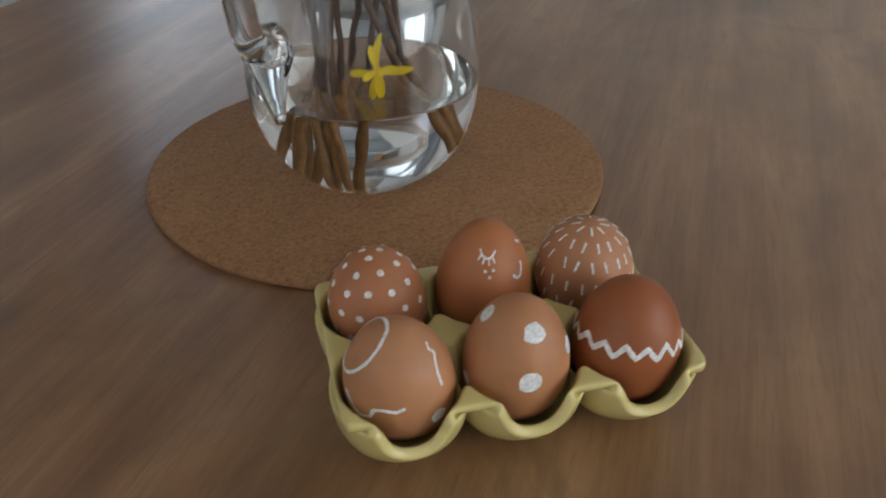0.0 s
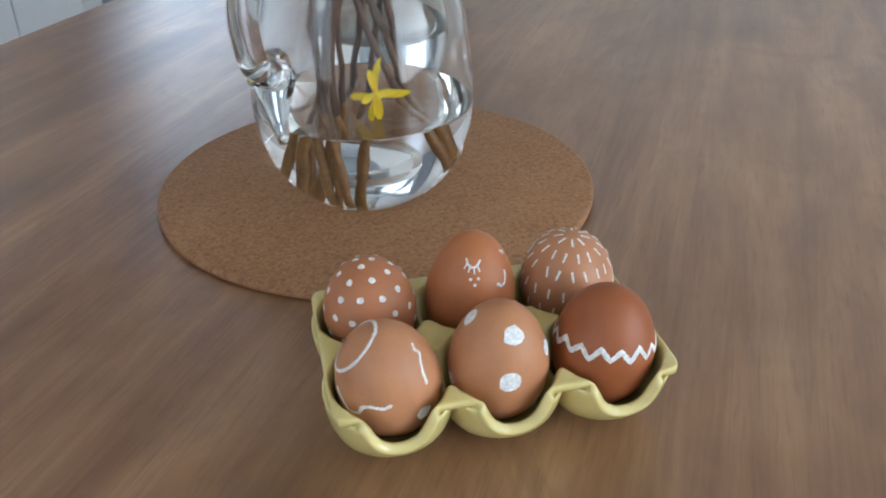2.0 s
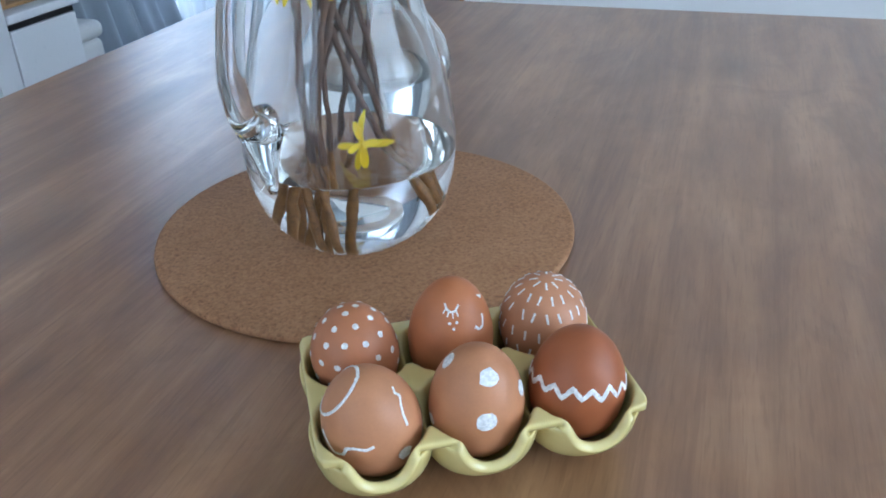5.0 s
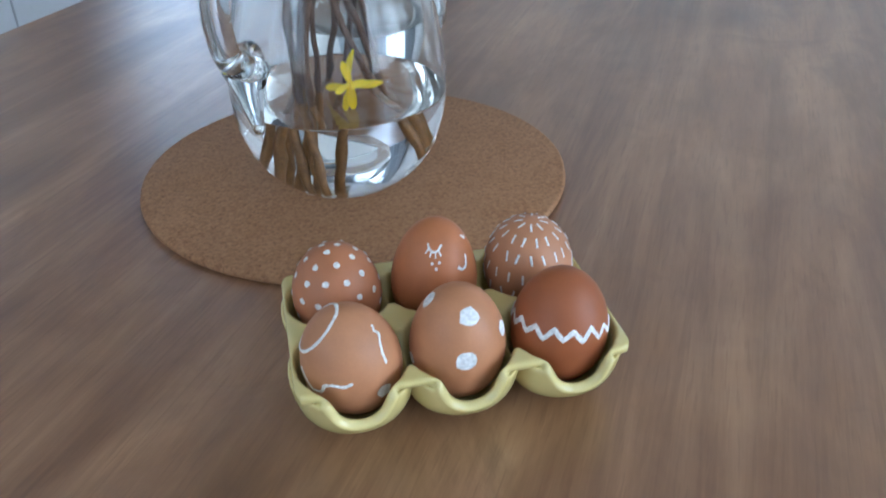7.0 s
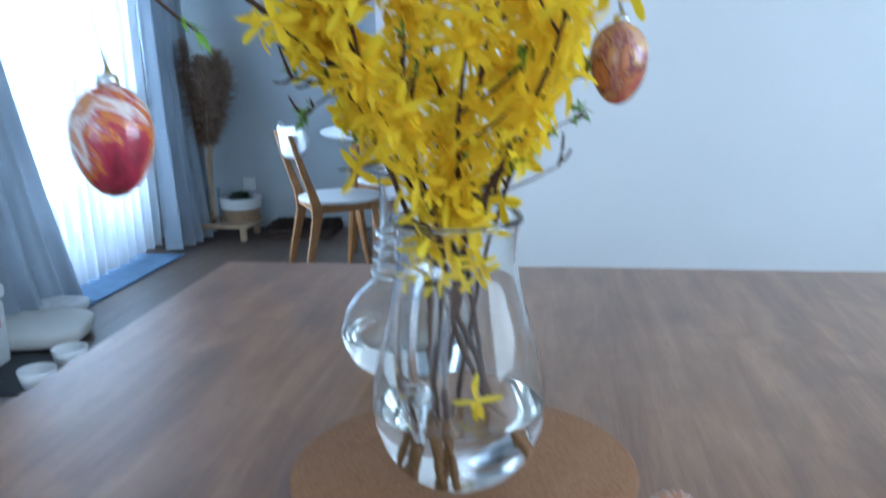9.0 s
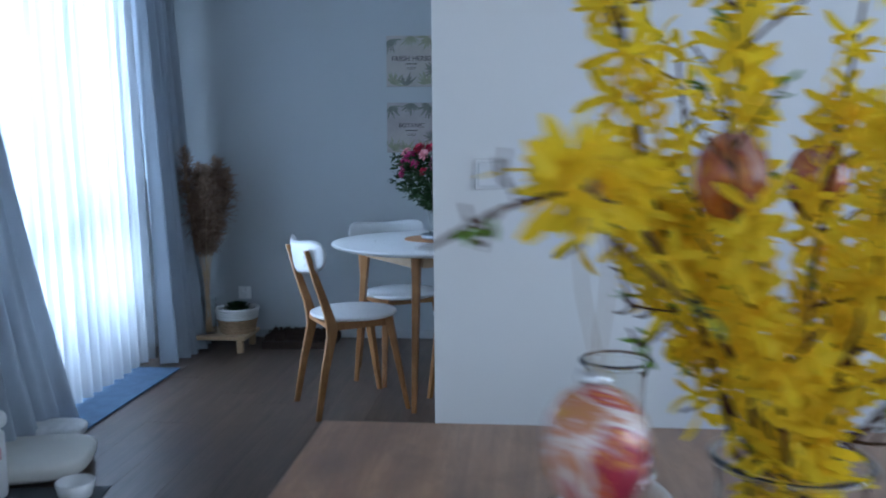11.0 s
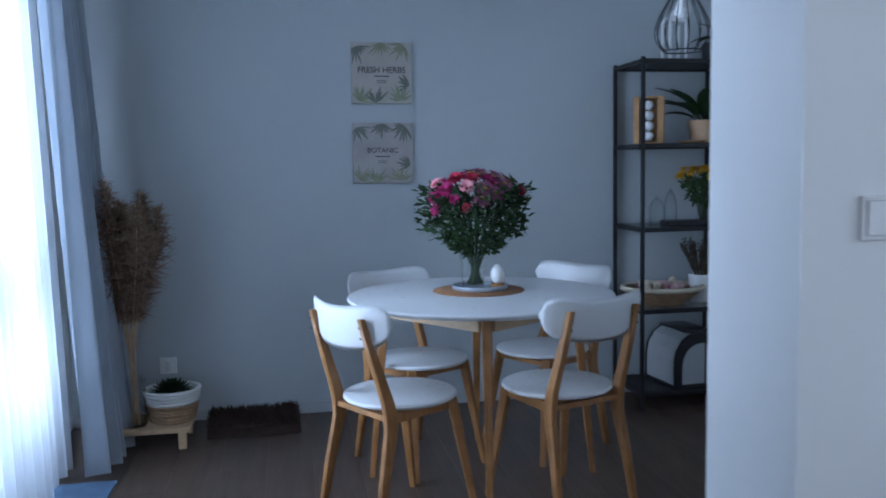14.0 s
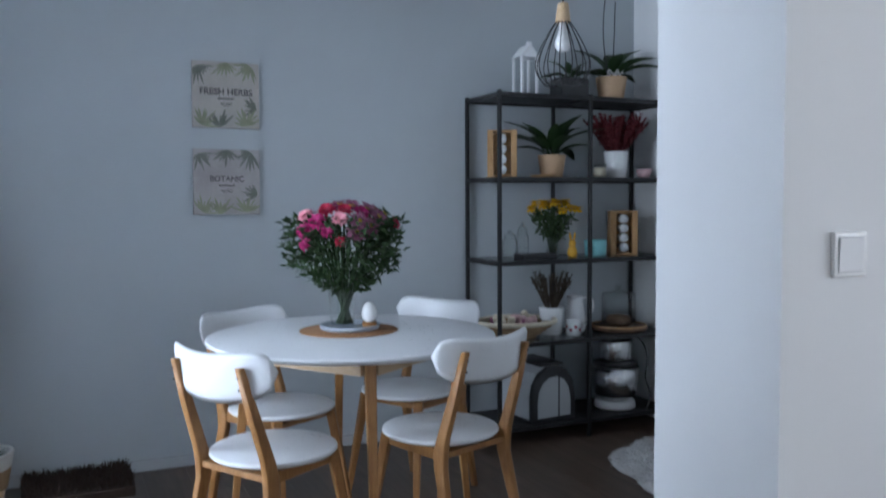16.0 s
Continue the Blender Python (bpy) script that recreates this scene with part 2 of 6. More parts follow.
M_YELLOW = plain("pale_yellow_glaze", (0.66, 0.555, 0.225), 0.24, vary=0.05, big=30, fine=200, bump=0.03, depth=0.0004, coat=0.5)
M_CORK = cork_mat("cork")
M_GLASS = clear("clear_glass", (0.985, 0.995, 0.99), 1.47)
M_THIN = thin_glass("thin_clear_glass", base=0.05)
M_WATER = clear("water", (0.97, 0.98, 0.94), 1.33)
M_WETGLASS = clear("glass_backed_by_water", (0.985, 0.995, 0.985), 1.40)


def matched(name):
    """The side of water that touches glass: nearly the same index, so no visible boundary."""
    m, t, b = nodes_of(name)
    tr = t.nodes.new("ShaderNodeBsdfTransparent")
    t.links.new(tr.outputs[0], t.nodes["Material Output"].inputs[0])
    return m


M_MATCH = matched("water_against_glass")
M_PANE = clear("window_glass", (1, 1, 1), 1.45)
M_TWIG = plain("brown_bark", (0.078, 0.036, 0.017), 0.9, vary=0.3, big=40, fine=350, bump=0.5, depth=0.0006)
M_WETTWIG = plain("wet_bark", (0.165, 0.072, 0.012), 0.55, vary=0.65, big=160, fine=420, bump=0.5, depth=0.0006)
M_FORS = petal_mat("forsythia_petals", (0.97, 0.78, 0.03), (0.93, 0.64, 0.012), 0.52)
M_LEAFY = petal_mat("fresh_green_leaf", (0.22, 0.38, 0.04), (0.12, 0.26, 0.03), 0.3)
M_LEAF = petal_mat("dark_green_leaf", (0.028, 0.062, 0.018), (0.012, 0.030, 0.010), 0.12)
M_LEAF2 = petal_mat("grey_green_leaf", (0.050, 0.088, 0.030), (0.024, 0.048, 0.018), 0.12)
M_MAGENTA = petal_mat("magenta_petals", (0.44, 0.022, 0.15), (0.22, 0.010, 0.075), 0.2)
M_PINK = petal_mat("pink_petals", (0.85, 0.42, 0.46), (0.72, 0.25, 0.32), 0.3)
M_RED = petal_mat("red_petals", (0.50, 0.025, 0.07), (0.28, 0.012, 0.04), 0.2)
M_MAUVE = petal_mat("mauve_petals", (0.40, 0.17, 0.26), (0.17, 0.035, 0.09), 0.2)
M_POLLEN = plain("yellow_flower_centre", (0.5, 0.36, 0.04), 0.8)
M_BUTTER = petal_mat("yellow_petals", (0.88, 0.58, 0.03), (0.76, 0.44, 0.02), 0.3)
M_HEATHER = petal_mat("red_heather", (0.20, 0.035, 0.04), (0.11, 0.02, 0.025), 0.2)
M_DRY = petal_mat("dry_heather", (0.13, 0.10, 0.07), (0.07, 0.055, 0.04), 0.15)
M_PAMPAS = petal_mat("dried_pampas", (0.36, 0.245, 0.165), (0.23, 0.145, 0.10), 0.3)
M_BLACK = plain("black_metal", (0.012, 0.012, 0.013), 0.55, metal=0.1, vary=0.1, bump=0.08)
M_BLKPL = plain("black_plastic", (0.02, 0.02, 0.022), 0.35, vary=0.1)
M_STEEL = plain("brushed_steel", (0.62, 0.62, 0.62), 0.22, metal=1.0, vary=0.05, stretch=(1, 1, 20))
M_CHROME = plain("silver_cap", (0.75, 0.75, 0.75), 0.15, metal=1.0, vary=0.05)
M_STRING = plain("jute_string", (0.38, 0.30, 0.21), 0.9, vary=0.2)
M_CURT = cloth("grey_curtain", (0.40, 0.445, 0.50), 0.13)
M_SHEER = cloth("white_sheer", (0.58, 0.605, 0.635), 0.16, 0.16)
M_RUG = plain("blue_grey_mat", (0.12, 0.19, 0.30), 0.95, vary=0.15, big=12, fine=300, bump=0.6, depth=0.003)
M_FUR = plain("white_fur", (0.72, 0.71, 0.70), 0.95, vary=0.12, big=25, fine=300, bump=0.6, depth=0.004)
M_COIR = plain("dark_brown_bristle", (0.042, 0.023, 0.015), 0.95, vary=0.4, big=40, fine=260, bump=0.8, depth=0.004)
M_CREAM = plain("cream_cushion_cloth", (0.62, 0.60, 0.55), 0.95, vary=0.08, fine=300, bump=0.4, depth=0.002)
M_SLATE = plain("dark_rubber_mat", (0.028, 0.03, 0.033), 0.7, vary=0.2)
M_BASKET = plain("woven_seagrass", (0.34, 0.22, 0.12), 0.85, vary=0.2, big=30, fine=160, bump=0.5, depth=0.002)
M_ROPE = plain("white_cotton_rope", (0.68, 0.67, 0.64), 0.9, vary=0.08, fine=200, bump=0.5, depth=0.002)
M_TAN = plain("tan_pot", (0.52, 0.34, 0.20), 0.6, vary=0.1)
M_TURQ = plain("turquoise_ceramic", (0.22, 0.52, 0.53), 0.35, vary=0.06)
M_BREAD = plain("brown_bread", (0.12, 0.065, 0.035), 0.8, vary=0.3, big=30, bump=0.5, depth=0.003)
M_WAX = plain("cream_wax", (0.66, 0.58, 0.44), 0.5, vary=0.06)
M_PASTEL = plain("pink_paper", (0.62, 0.40, 0.40), 0.7, vary=0.2, big=40)
M_BUNNY = plain("orange_yellow_ceramic", (0.68, 0.36, 0.03), 0.4, vary=0.06)
M_GPLATE = plain("grey_glazed_tray", (0.36, 0.40, 0.46), 0.4, vary=0.08)
M_APPL = plain("white_appliance", (0.72, 0.72, 0.71), 0.3, vary=0.03)
M_PRINT1 = plain("blush_print", (0.43, 0.39, 0.355), 0.7, vary=0.10, big=9, fine=90)
M_PRINT2 = plain("grey_blush_print", (0.385, 0.35, 0.34), 0.7, vary=0.18, big=8, fine=90)
M_SAGE = plain("printed_sage_leaf", (0.26, 0.275, 0.18), 0.7, vary=0.2, big=20)
M_OLIVE = plain("printed_grey_leaf", (0.165, 0.175, 0.145), 0.7, vary=0.2, big=20)
M_INK = plain("dark_ink", (0.075, 0.07, 0.07), 0.7)
M_PAINT = plain("white_paint_pen", (0.76, 0.76, 0.75), 0.7, vary=0.3, big=520, fine=1100, bump=0.6, depth=0.0003)
M_EGGS = [plain("brown_eggshell_%s" % k, c, 0.52, vary=0.09, big=70, fine=900, bump=0.12, depth=0.00025) for k, c in
          (("a", (0.42, 0.160, 0.068)), ("b", (0.41, 0.140, 0.048)), ("c", (0.46, 0.205, 0.098)), ("d", (0.46, 0.205, 0.095)), ("e", (0.46, 0.20, 0.09)), ("f", (0.31, 0.088, 0.026)))]
MARB_L = ((0.28, (0.12, 0.008, 0.02)), (0.40, (0.30, 0.018, 0.045)), (0.46, (0.38, 0.03, 0.05)), (0.49, (0.62, 0.22, 0.03)), (0.52, (0.40, 0.05, 0.06)), (0.58, (0.74, 0.66, 0.60)), (0.62, (0.55, 0.22, 0.12)), (0.74, (0.58, 0.28, 0.03)))
MARB_R = ((0.28, (0.30, 0.03, 0.06)), (0.38, (0.55, 0.20, 0.09)), (0.45, (0.50, 0.17, 0.05)), (0.49, (0.14, 0.03, 0.08)), (0.53, (0.60, 0.30, 0.10)), (0.58, (0.30, 0.08, 0.12)), (0.64, (0.62, 0.34, 0.20)), (0.74, (0.64, 0.34, 0.04)))
MARB_M = ((0.28, (0.20, 0.03, 0.02)), (0.40, (0.55, 0.17, 0.02)), (0.48, (0.40, 0.08, 0.04)), (0.54, (0.62, 0.24, 0.04)), (0.60, (0.30, 0.05, 0.04)), (0.66, (0.60, 0.36, 0.28)), (0.74, (0.50, 0.12, 0.05)))
M_MARB = [marbled("marbled_lacquer_%d" % i, m, 1.7 + 2.9 * i) for i, m in enumerate((MARB_L, MARB_R, MARB_M, MARB_M))]


# ---- mesh helpers ----
def bm_obj(name, bm, material, smooth=True):
    bm.normal_update()
    me = bpy.data.meshes.new(name)
    bm.to_mesh(me)
    bm.free()
    me.materials.append(material)
    if smooth:
        for p in me.polygons:
            p.use_smooth = True
    return new(name, me)


def part(name, bm, material, parent, label="", smooth=True, at=None):
    ob = bm_obj(name, bm, material, smooth)
    ob.parent = parent
    if at is not None:
        ob.matrix_basis = at
    return tagged(ob, label)


def thing(name, label, category, m=None, group="", kind=""):
    ob = new(name)
    ob.empty_display_size = 0.05
    if m is not None:
        ob.matrix_basis = m
    return tagged(ob, label, category, group, kind)


def solo(name, bm, material, label, category, m=None, group="", kind="", smooth=True):
    ob = bm_obj(name, bm, material, smooth)
    if m is not None:
        ob.matrix_basis = m
    return tagged(ob, label, category, group, kind)


def b_box(lo, hi, bevel=0.003, segs=2):
    bm = bmesh.new()
    bmesh.ops.create_cube(bm, size=1)
    for v in bm.verts:
        v.co = Vector([(lo[i] + hi[i]) / 2 + v.co[i] * (hi[i] - lo[i]) for i in range(3)])
    if bevel:
        bmesh.ops.bevel(bm, geom=bm.edges[:], offset=bevel, segments=segs, affect="EDGES", profile=0.5)
    return bm


def b_lathe(profile, segs=40, bm=None, close=False):
    """Turns rows of (radius, height) about z; close joins the last row to the first."""
    bm = bm or bmesh.new()
    rings = []
    for r, z in profile:
        if r < 1e-6:
            rings.append([bm.verts.new((0, 0, z))])
        else:
            rings.append([bm.verts.new((r * math.cos(2 * math.pi * i / segs), r * math.sin(2 * math.pi * i / segs), z)) for i in range(segs)])
    pairs = list(zip(rings, rings[1:])) + ([(rings[-1], rings[0])] if close else [])
    for a, b in pairs:
        for i in range(segs):
            j = (i + 1) % segs
            if len(a) == 1 and len(b) == 1:
                continue
            if len(a) == 1:
                bm.faces.new((a[0], b[j], b[i]))
            elif len(b) == 1:
                bm.faces.new((a[i], a[j], b[0]))
            else:
                bm.faces.new((a[i], a[j], b[j], b[i]))
    bmesh.ops.recalc_face_normals(bm, faces=bm.faces[:])
    return bm


def b_tube(points, radii, segs=8, bm=None, cap=True):
    """A round bar along points."""
    bm = bm or bmesh.new()
    pts = [Vector(p) for p in points]
    if isinstance(radii, (int, float)):
        radii = [radii] * len(pts)
    side, rings = None, []
    for i, p in enumerate(pts):
        d = (pts[min(i + 1, len(pts) - 1)] - pts[max(i - 1, 0)]).normalized()
        if side is None:
            side = d.orthogonal().normalized()
        side = (side - d * side.dot(d)).normalized()
        up = d.cross(side)
        rings.append([bm.verts.new(p + (side * math.cos(2 * math.pi * k / segs) + up * math.sin(2 * math.pi * k / segs)) * radii[i]) for k in range(segs)])
    for a, b in zip(rings, rings[1:]):
        for k in range(segs):
            bm.faces.new((a[k], a[(k + 1) % segs], b[(k + 1) % segs], b[k]))
    if cap:
        bm.faces.new(rings[0][::-1])
        bm.faces.new(rings[-1])
    return bm


def curve_pts(ctrl, n=16):
    """A smooth line through the control points."""
    c = [Vector(p) for p in ctrl]
    c = [c[0] * 2 - c[1]] + c + [c[-1] * 2 - c[-2]]
    out = []
    for i in range(1, len(c) - 2):
        for k in range(n):
            u = k / n
            p0, p1, p2, p3 = c[i - 1:i + 3]
            out.append(0.5 * ((2 * p1) + (p2 - p0) * u + (2 * p0 - 5 * p1 + 4 * p2 - p3) * u * u + (3 * p1 - p0 - 3 * p2 + p3) * u ** 3))
    return out + [c[-2]]


def add_petal(bm, base, along, normal, length, width, cup=0.25, rows=3, blunt=False):
    """One petal or leaf: a bent, tapered blade."""
    a = along.normalized()
    n = (normal - a * normal.dot(a)).normalized()
    s = a.cross(n)
    prev = None
    for i in range(rows + 1):
        u = i / rows
        hw = width * 0.5 * (math.sin(math.pi * (0.12 + 0.86 * u)) ** 0.8)
        if blunt:
            hw = width * 0.5 * (0.42 + 0.58 * min(1, u / 0.55)) * (1 - max(0, (u - 0.72) / 0.28) ** 3 * 0.68)
        c = base + a * (length * u) - n * (cup * length * u * u)
        row = [bm.verts.new(c - s * hw + n * hw * 0.35), bm.verts.new(c), bm.verts.new(c + s * hw + n * hw * 0.35)]
        if prev:
            bm.faces.new((prev[0], prev[1], row[1], row[0]))
            bm.faces.new((prev[1], prev[2], row[2], row[1]))
        prev = row


def rnd_dir(r):
    while True:
        v = Vector((r.uniform(-1, 1), r.uniform(-1, 1), r.uniform(-1, 1)))
        if 0.1 < v.length < 1:
            return v.normalized()


def bar(a, b, w, d, bevel=0.002):
    """A square bar from a to b, w by d across."""
    a, b = Vector(a), Vector(b)
    bm = b_box((-w / 2, -d / 2, 0), (w / 2, d / 2, (b - a).length), bevel)
    q = (b - a).to_track_quat("Z", "Y").to_matrix().to_4x4()
    bmesh.ops.transform(bm, matrix=Matrix.Translation(a) @ q, verts=bm.verts[:])
    return bm


# ---- setting ----
XL, XR, YB, YF, H = -2.5, 3.0, -2.2, 4.82, 2.55


def wall_piece(name, lo, hi, material, parent=None, label="", category="wall"):
    bm = b_box(lo, hi, 0)
    if parent:
        return part(name, bm, material, parent, smooth=False)
    return solo(name, bm, material, label, category, kind="structure", smooth=False)


wall_piece("wall_far", (XL - 0.35, YF, -0.1), (1.36, YF + 0.2, H), M_GREY, label="matt grey-blue painted wall behind the dining corner")
wall_piece("wall_dining_side", (1.36, 2.213, -0.1), (1.56, YF + 0.2, H), M_WALL, label="white painted side wall beside the shelf")
wall_piece("partition_wall", (-0.52, 1.872, -0.1), (XR, 2.213, H), M_WALL, label="thick white painted partition wall with a free end")
wl = thing("wall_window", "white painted wall with a tall balcony door opening", "wall", kind="structure")
WY0, WY1, WZ = 2.78, 4.18, 2.28
wall_piece("pier", (XL - 0.35, YB - 0.35, -0.1), (XL, WY0, H), M_WALL, wl)
wall_piece("pier", (XL - 0.35, WY1, -0.1), (XL, YF, H), M_WALL, wl)
wall_piece("lintel", (XL - 0.35, WY0, WZ), (XL, WY1, H), M_WALL, wl)
wall_piece("threshold", (XL - 0.35, WY0, -0.1), (XL, WY1, 0.02), M_WALL, wl)
# The opening in the rear wall is added, out of view, for the fill lamp.
wr = thing("wall_rear", "white painted wall with an added, unseen window opening", "wall", kind="structure")
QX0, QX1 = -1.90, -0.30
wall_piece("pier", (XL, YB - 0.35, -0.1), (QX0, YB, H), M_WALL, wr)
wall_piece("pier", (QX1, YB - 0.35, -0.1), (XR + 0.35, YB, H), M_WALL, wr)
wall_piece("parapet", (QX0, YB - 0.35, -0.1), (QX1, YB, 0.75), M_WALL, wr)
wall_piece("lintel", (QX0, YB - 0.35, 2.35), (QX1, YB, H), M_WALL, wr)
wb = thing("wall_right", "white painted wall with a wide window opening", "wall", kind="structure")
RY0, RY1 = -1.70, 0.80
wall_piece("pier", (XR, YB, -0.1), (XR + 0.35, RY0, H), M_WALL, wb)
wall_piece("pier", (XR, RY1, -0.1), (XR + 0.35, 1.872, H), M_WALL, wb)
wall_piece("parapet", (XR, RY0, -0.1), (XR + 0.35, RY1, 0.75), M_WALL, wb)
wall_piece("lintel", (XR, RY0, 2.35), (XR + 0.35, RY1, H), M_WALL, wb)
wall_piece("ceiling", (XL - 0.35, YB - 0.35, H), (XR + 0.35, YF + 0.2, H + 0.15), M_CEIL, label="plain white ceiling", category="ceiling")
wall_piece("baseboard", (XL, YF - 0.014, 0.0), (1.36, YF - 0.001, 0.055), M_GREYT, label="low pale grey baseboard along the grey wall", category="baseboard")
wall_piece("baseboard", (1.347, 2.214, 0.0), (1.359, YF - 0.015, 0.055), M_TRIM, label="low white baseboard along the side wall", category="baseboard")

dr = thing("balcony_door", "white glazed balcony door with a middle rail, behind curtains", "door", pose(XL - 0.2, (WY0 + WY1) / 2, 0.02), kind="structure")
_hw, _hh = (WY1 - WY0) / 2, WZ - 0.02
for nm, lo, hi in (("frame_post", (-0.03, -_hw, 0), (0.03, -_hw + 0.08, _hh)), ("frame_post", (-0.03, _hw - 0.08, 0), (0.03, _hw, _hh)), ("frame_post", (-0.03, -0.05, 0.08), (0.03, 0.05, _hh - 0.08)),
                   ("frame_rail", (-0.03, -_hw + 0.08, 0), (0.03, _hw - 0.08, 0.08)), ("frame_rail", (-0.03, -_hw + 0.08, _hh - 0.08), (0.03, _hw - 0.08, _hh)),
                   ("middle_rail", (-0.028, -_hw + 0.08, 0.78), (0.028, -0.05, 0.88)), ("middle_rail", (-0.028, 0.05, 0.78), (0.028, _hw - 0.08, 0.88))):
    part(nm, b_box(lo, hi, 0.006), M_TRIM, dr, smooth=False)
for y0, y1 in ((-_hw + 0.08, -0.05), (0.05, _hw - 0.08)):
    for z0, z1 in ((0.08, 0.78), (0.88, _hh - 0.08)):
        g = part("pane", b_box((-0.004, y0, z0), (0.004, y1, z1), 0), M_PANE, dr, smooth=False)
        g.visible_shadow = False



def two_part_window(name, m, h, label):
    """A two-part window of half width h in an opening."""
    w_ = thing(name, label, "window", m, kind="structure")
    for nm, lo, hi in (("frame_post", (-h, -0.03, 0), (-h + 0.08, 0.03, 1.6)), ("frame_post", (h - 0.08, -0.03, 0), (h, 0.03, 1.6)), ("frame_post", (-0.05, -0.03, 0.08), (0.05, 0.03, 1.52)),
                       ("frame_rail", (-h + 0.08, -0.03, 0), (h - 0.08, 0.03, 0.08)), ("frame_rail", (-h + 0.08, -0.03, 1.52), (h - 0.08, 0.03, 1.6))):
        part(nm, b_box(lo, hi, 0.006), M_TRIM, w_, smooth=False)
    for x0, x1 in ((-h + 0.08, -0.05), (0.05, h - 0.08)):
        part("pane", b_box((x0, -0.004, 0.08), (x1, 0.004, 1.52), 0), M_PANE, w_, smooth=False).visible_shadow = False


# The rear-wall window is an unseen addition that frames the fill lamp.
two_part_window("added_rear_window", pose((QX0 + QX1) / 2, YB - 0.2, 0.75), (QX1 - QX0) / 2, "added, unseen two-part window in the rear wall, for the fill light")
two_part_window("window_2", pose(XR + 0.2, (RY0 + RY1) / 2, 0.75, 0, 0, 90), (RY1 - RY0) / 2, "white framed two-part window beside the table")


# ---- the wooden table ----
TZ = 0.75
tb = thing("dining_table", "large brown oak dining table with straight visible grain", "table", pose(0.12, 0.08, 0))
TX0, TX1, TY0, TY1 = -0.614 - 0.12, 0.82 - 0.12, -0.80 - 0.08, 0.951 - 0.08
part("tabletop", b_box((TX0, TY0, TZ - 0.028), (TX1, TY1, TZ), 0.0025, 3), M_TABLE, tb, smooth=False)
for x in (TX0 + 0.07, TX1 - 0.07):
    for y in (TY0 + 0.07, TY1 - 0.07):
        part("leg", b_box((x - 0.035, y - 0.035, 0), (x + 0.035, y + 0.035, TZ - 0.028), 0.004), M_TABLE, tb, smooth=False)
for lo, hi in (((TX0 + 0.105, TY0 + 0.06, 0.64), (TX1 - 0.105, TY0 + 0.08, TZ - 0.028)), ((TX0 + 0.105, TY1 - 0.08, 0.64), (TX1 - 0.105, TY1 - 0.06, TZ - 0.028)),
               ((TX0 + 0.06, TY0 + 0.105, 0.64), (TX0 + 0.08, TY1 - 0.105, TZ - 0.028)), ((TX1 - 0.08, TY0 + 0.105, 0.64), (TX1 - 0.06, TY1 - 0.105, TZ - 0.028))):
    part("apron", b_box(lo, hi, 0.002), M_TABLE, tb, smooth=False)

CMX, CMY = -0.0925, 0.2025
solo("cork_mat", b_lathe([(0, 0), (0.1525, 0), (0.1545, 0.001), (0.155, 0.003), (0.1545, 0.005), (0.1525, 0.006), (0, 0.006)], 96), M_CORK,
     "round brown cork mat under a glass jug", "table mat", pose(CMX, CMY, TZ))

# ---- glass jug ----
JX, JY, JZ = -0.0935, 0.1885, TZ + 0.006
J_OUT = [(0, 0.001), (0.036, 0.0), (0.043, 0.002), (0.0545, 0.012), (0.0605, 0.020), (0.0662, 0.030), (0.0725, 0.050), (0.0745, 0.070), (0.0728, 0.092), (0.0675, 0.118), (0.0612, 0.140),
         (0.0552, 0.164), (0.0515, 0.184), (0.0500, 0.199), (0.0505, 0.212), (0.0528, 0.226)]
J_IN = [(0.0722, 0.0655)] + [(r - 0.0026, z) for r, z in J_OUT[7:]]
jug = thing("glass_jug", "clear rounded glass jug with handle, water inside", "jug", pose(JX, JY, JZ))
bm = b_lathe(J_OUT + [(0.0532, 0.2285), (0.0522, 0.2295), (0.0508, 0.2285)] + J_IN[::-1], 72)
SP = Vector((0.45, 0.89, 0))


def spouted(bm):
    """Draws the lip out into a small spout and leaves the wall a little uneven."""
    for v in bm.verts:
        flat = Vector((v.co.x, v.co.y, 0))
        if flat.length < 0.02:
            continue
        if v.co.z > 0.19:
            k = max(0, flat.normalized().dot(SP)) ** 8 * ((v.co.z - 0.19) / 0.04)
            v.co += Vector((SP.x, SP.y, 0.25)) * 0.016 * k
        else:
            v.co += flat.normalized() * 0.0006 * math.sin(3 * math.atan2(v.co.y, v.co.x) + 60 * v.co.z)
    return bm


bm = spouted(bm)
part("rim", spouted(b_tube([(0.0528 * math.cos(2 * math.pi * i / 72), 0.0528 * math.sin(2 * math.pi * i / 72), 0.2285) for i in range(73)], 0.0032, 10, cap=False)), M_GLASS, jug, "thick rounded glass lip").visible_shadow = False
part("body", bm, M_WETGLASS, jug).visible_shadow = False
hd = Vector((-0.30, -0.954, 0))
part("handle", b_tube(curve_pts([hd * 0.0520 + Vector((0, 0, 0.194)), hd * 0.068 + Vector((0, 0, 0.203)), hd * 0.087 + Vector((0, 0, 0.188)), hd * 0.096 + Vector((0, 0, 0.150)),
                                hd * 0.096 + Vector((0, 0, 0.130)), hd * 0.090 + Vector((0, 0, 0.110)), hd * 0.0740 + Vector((0, 0, 0.108))], 8),
                      [0.011] * 4 + [0.0085] * 41 + [0.0110] * 4, 16), M_GLASS, jug).visible_shadow = False
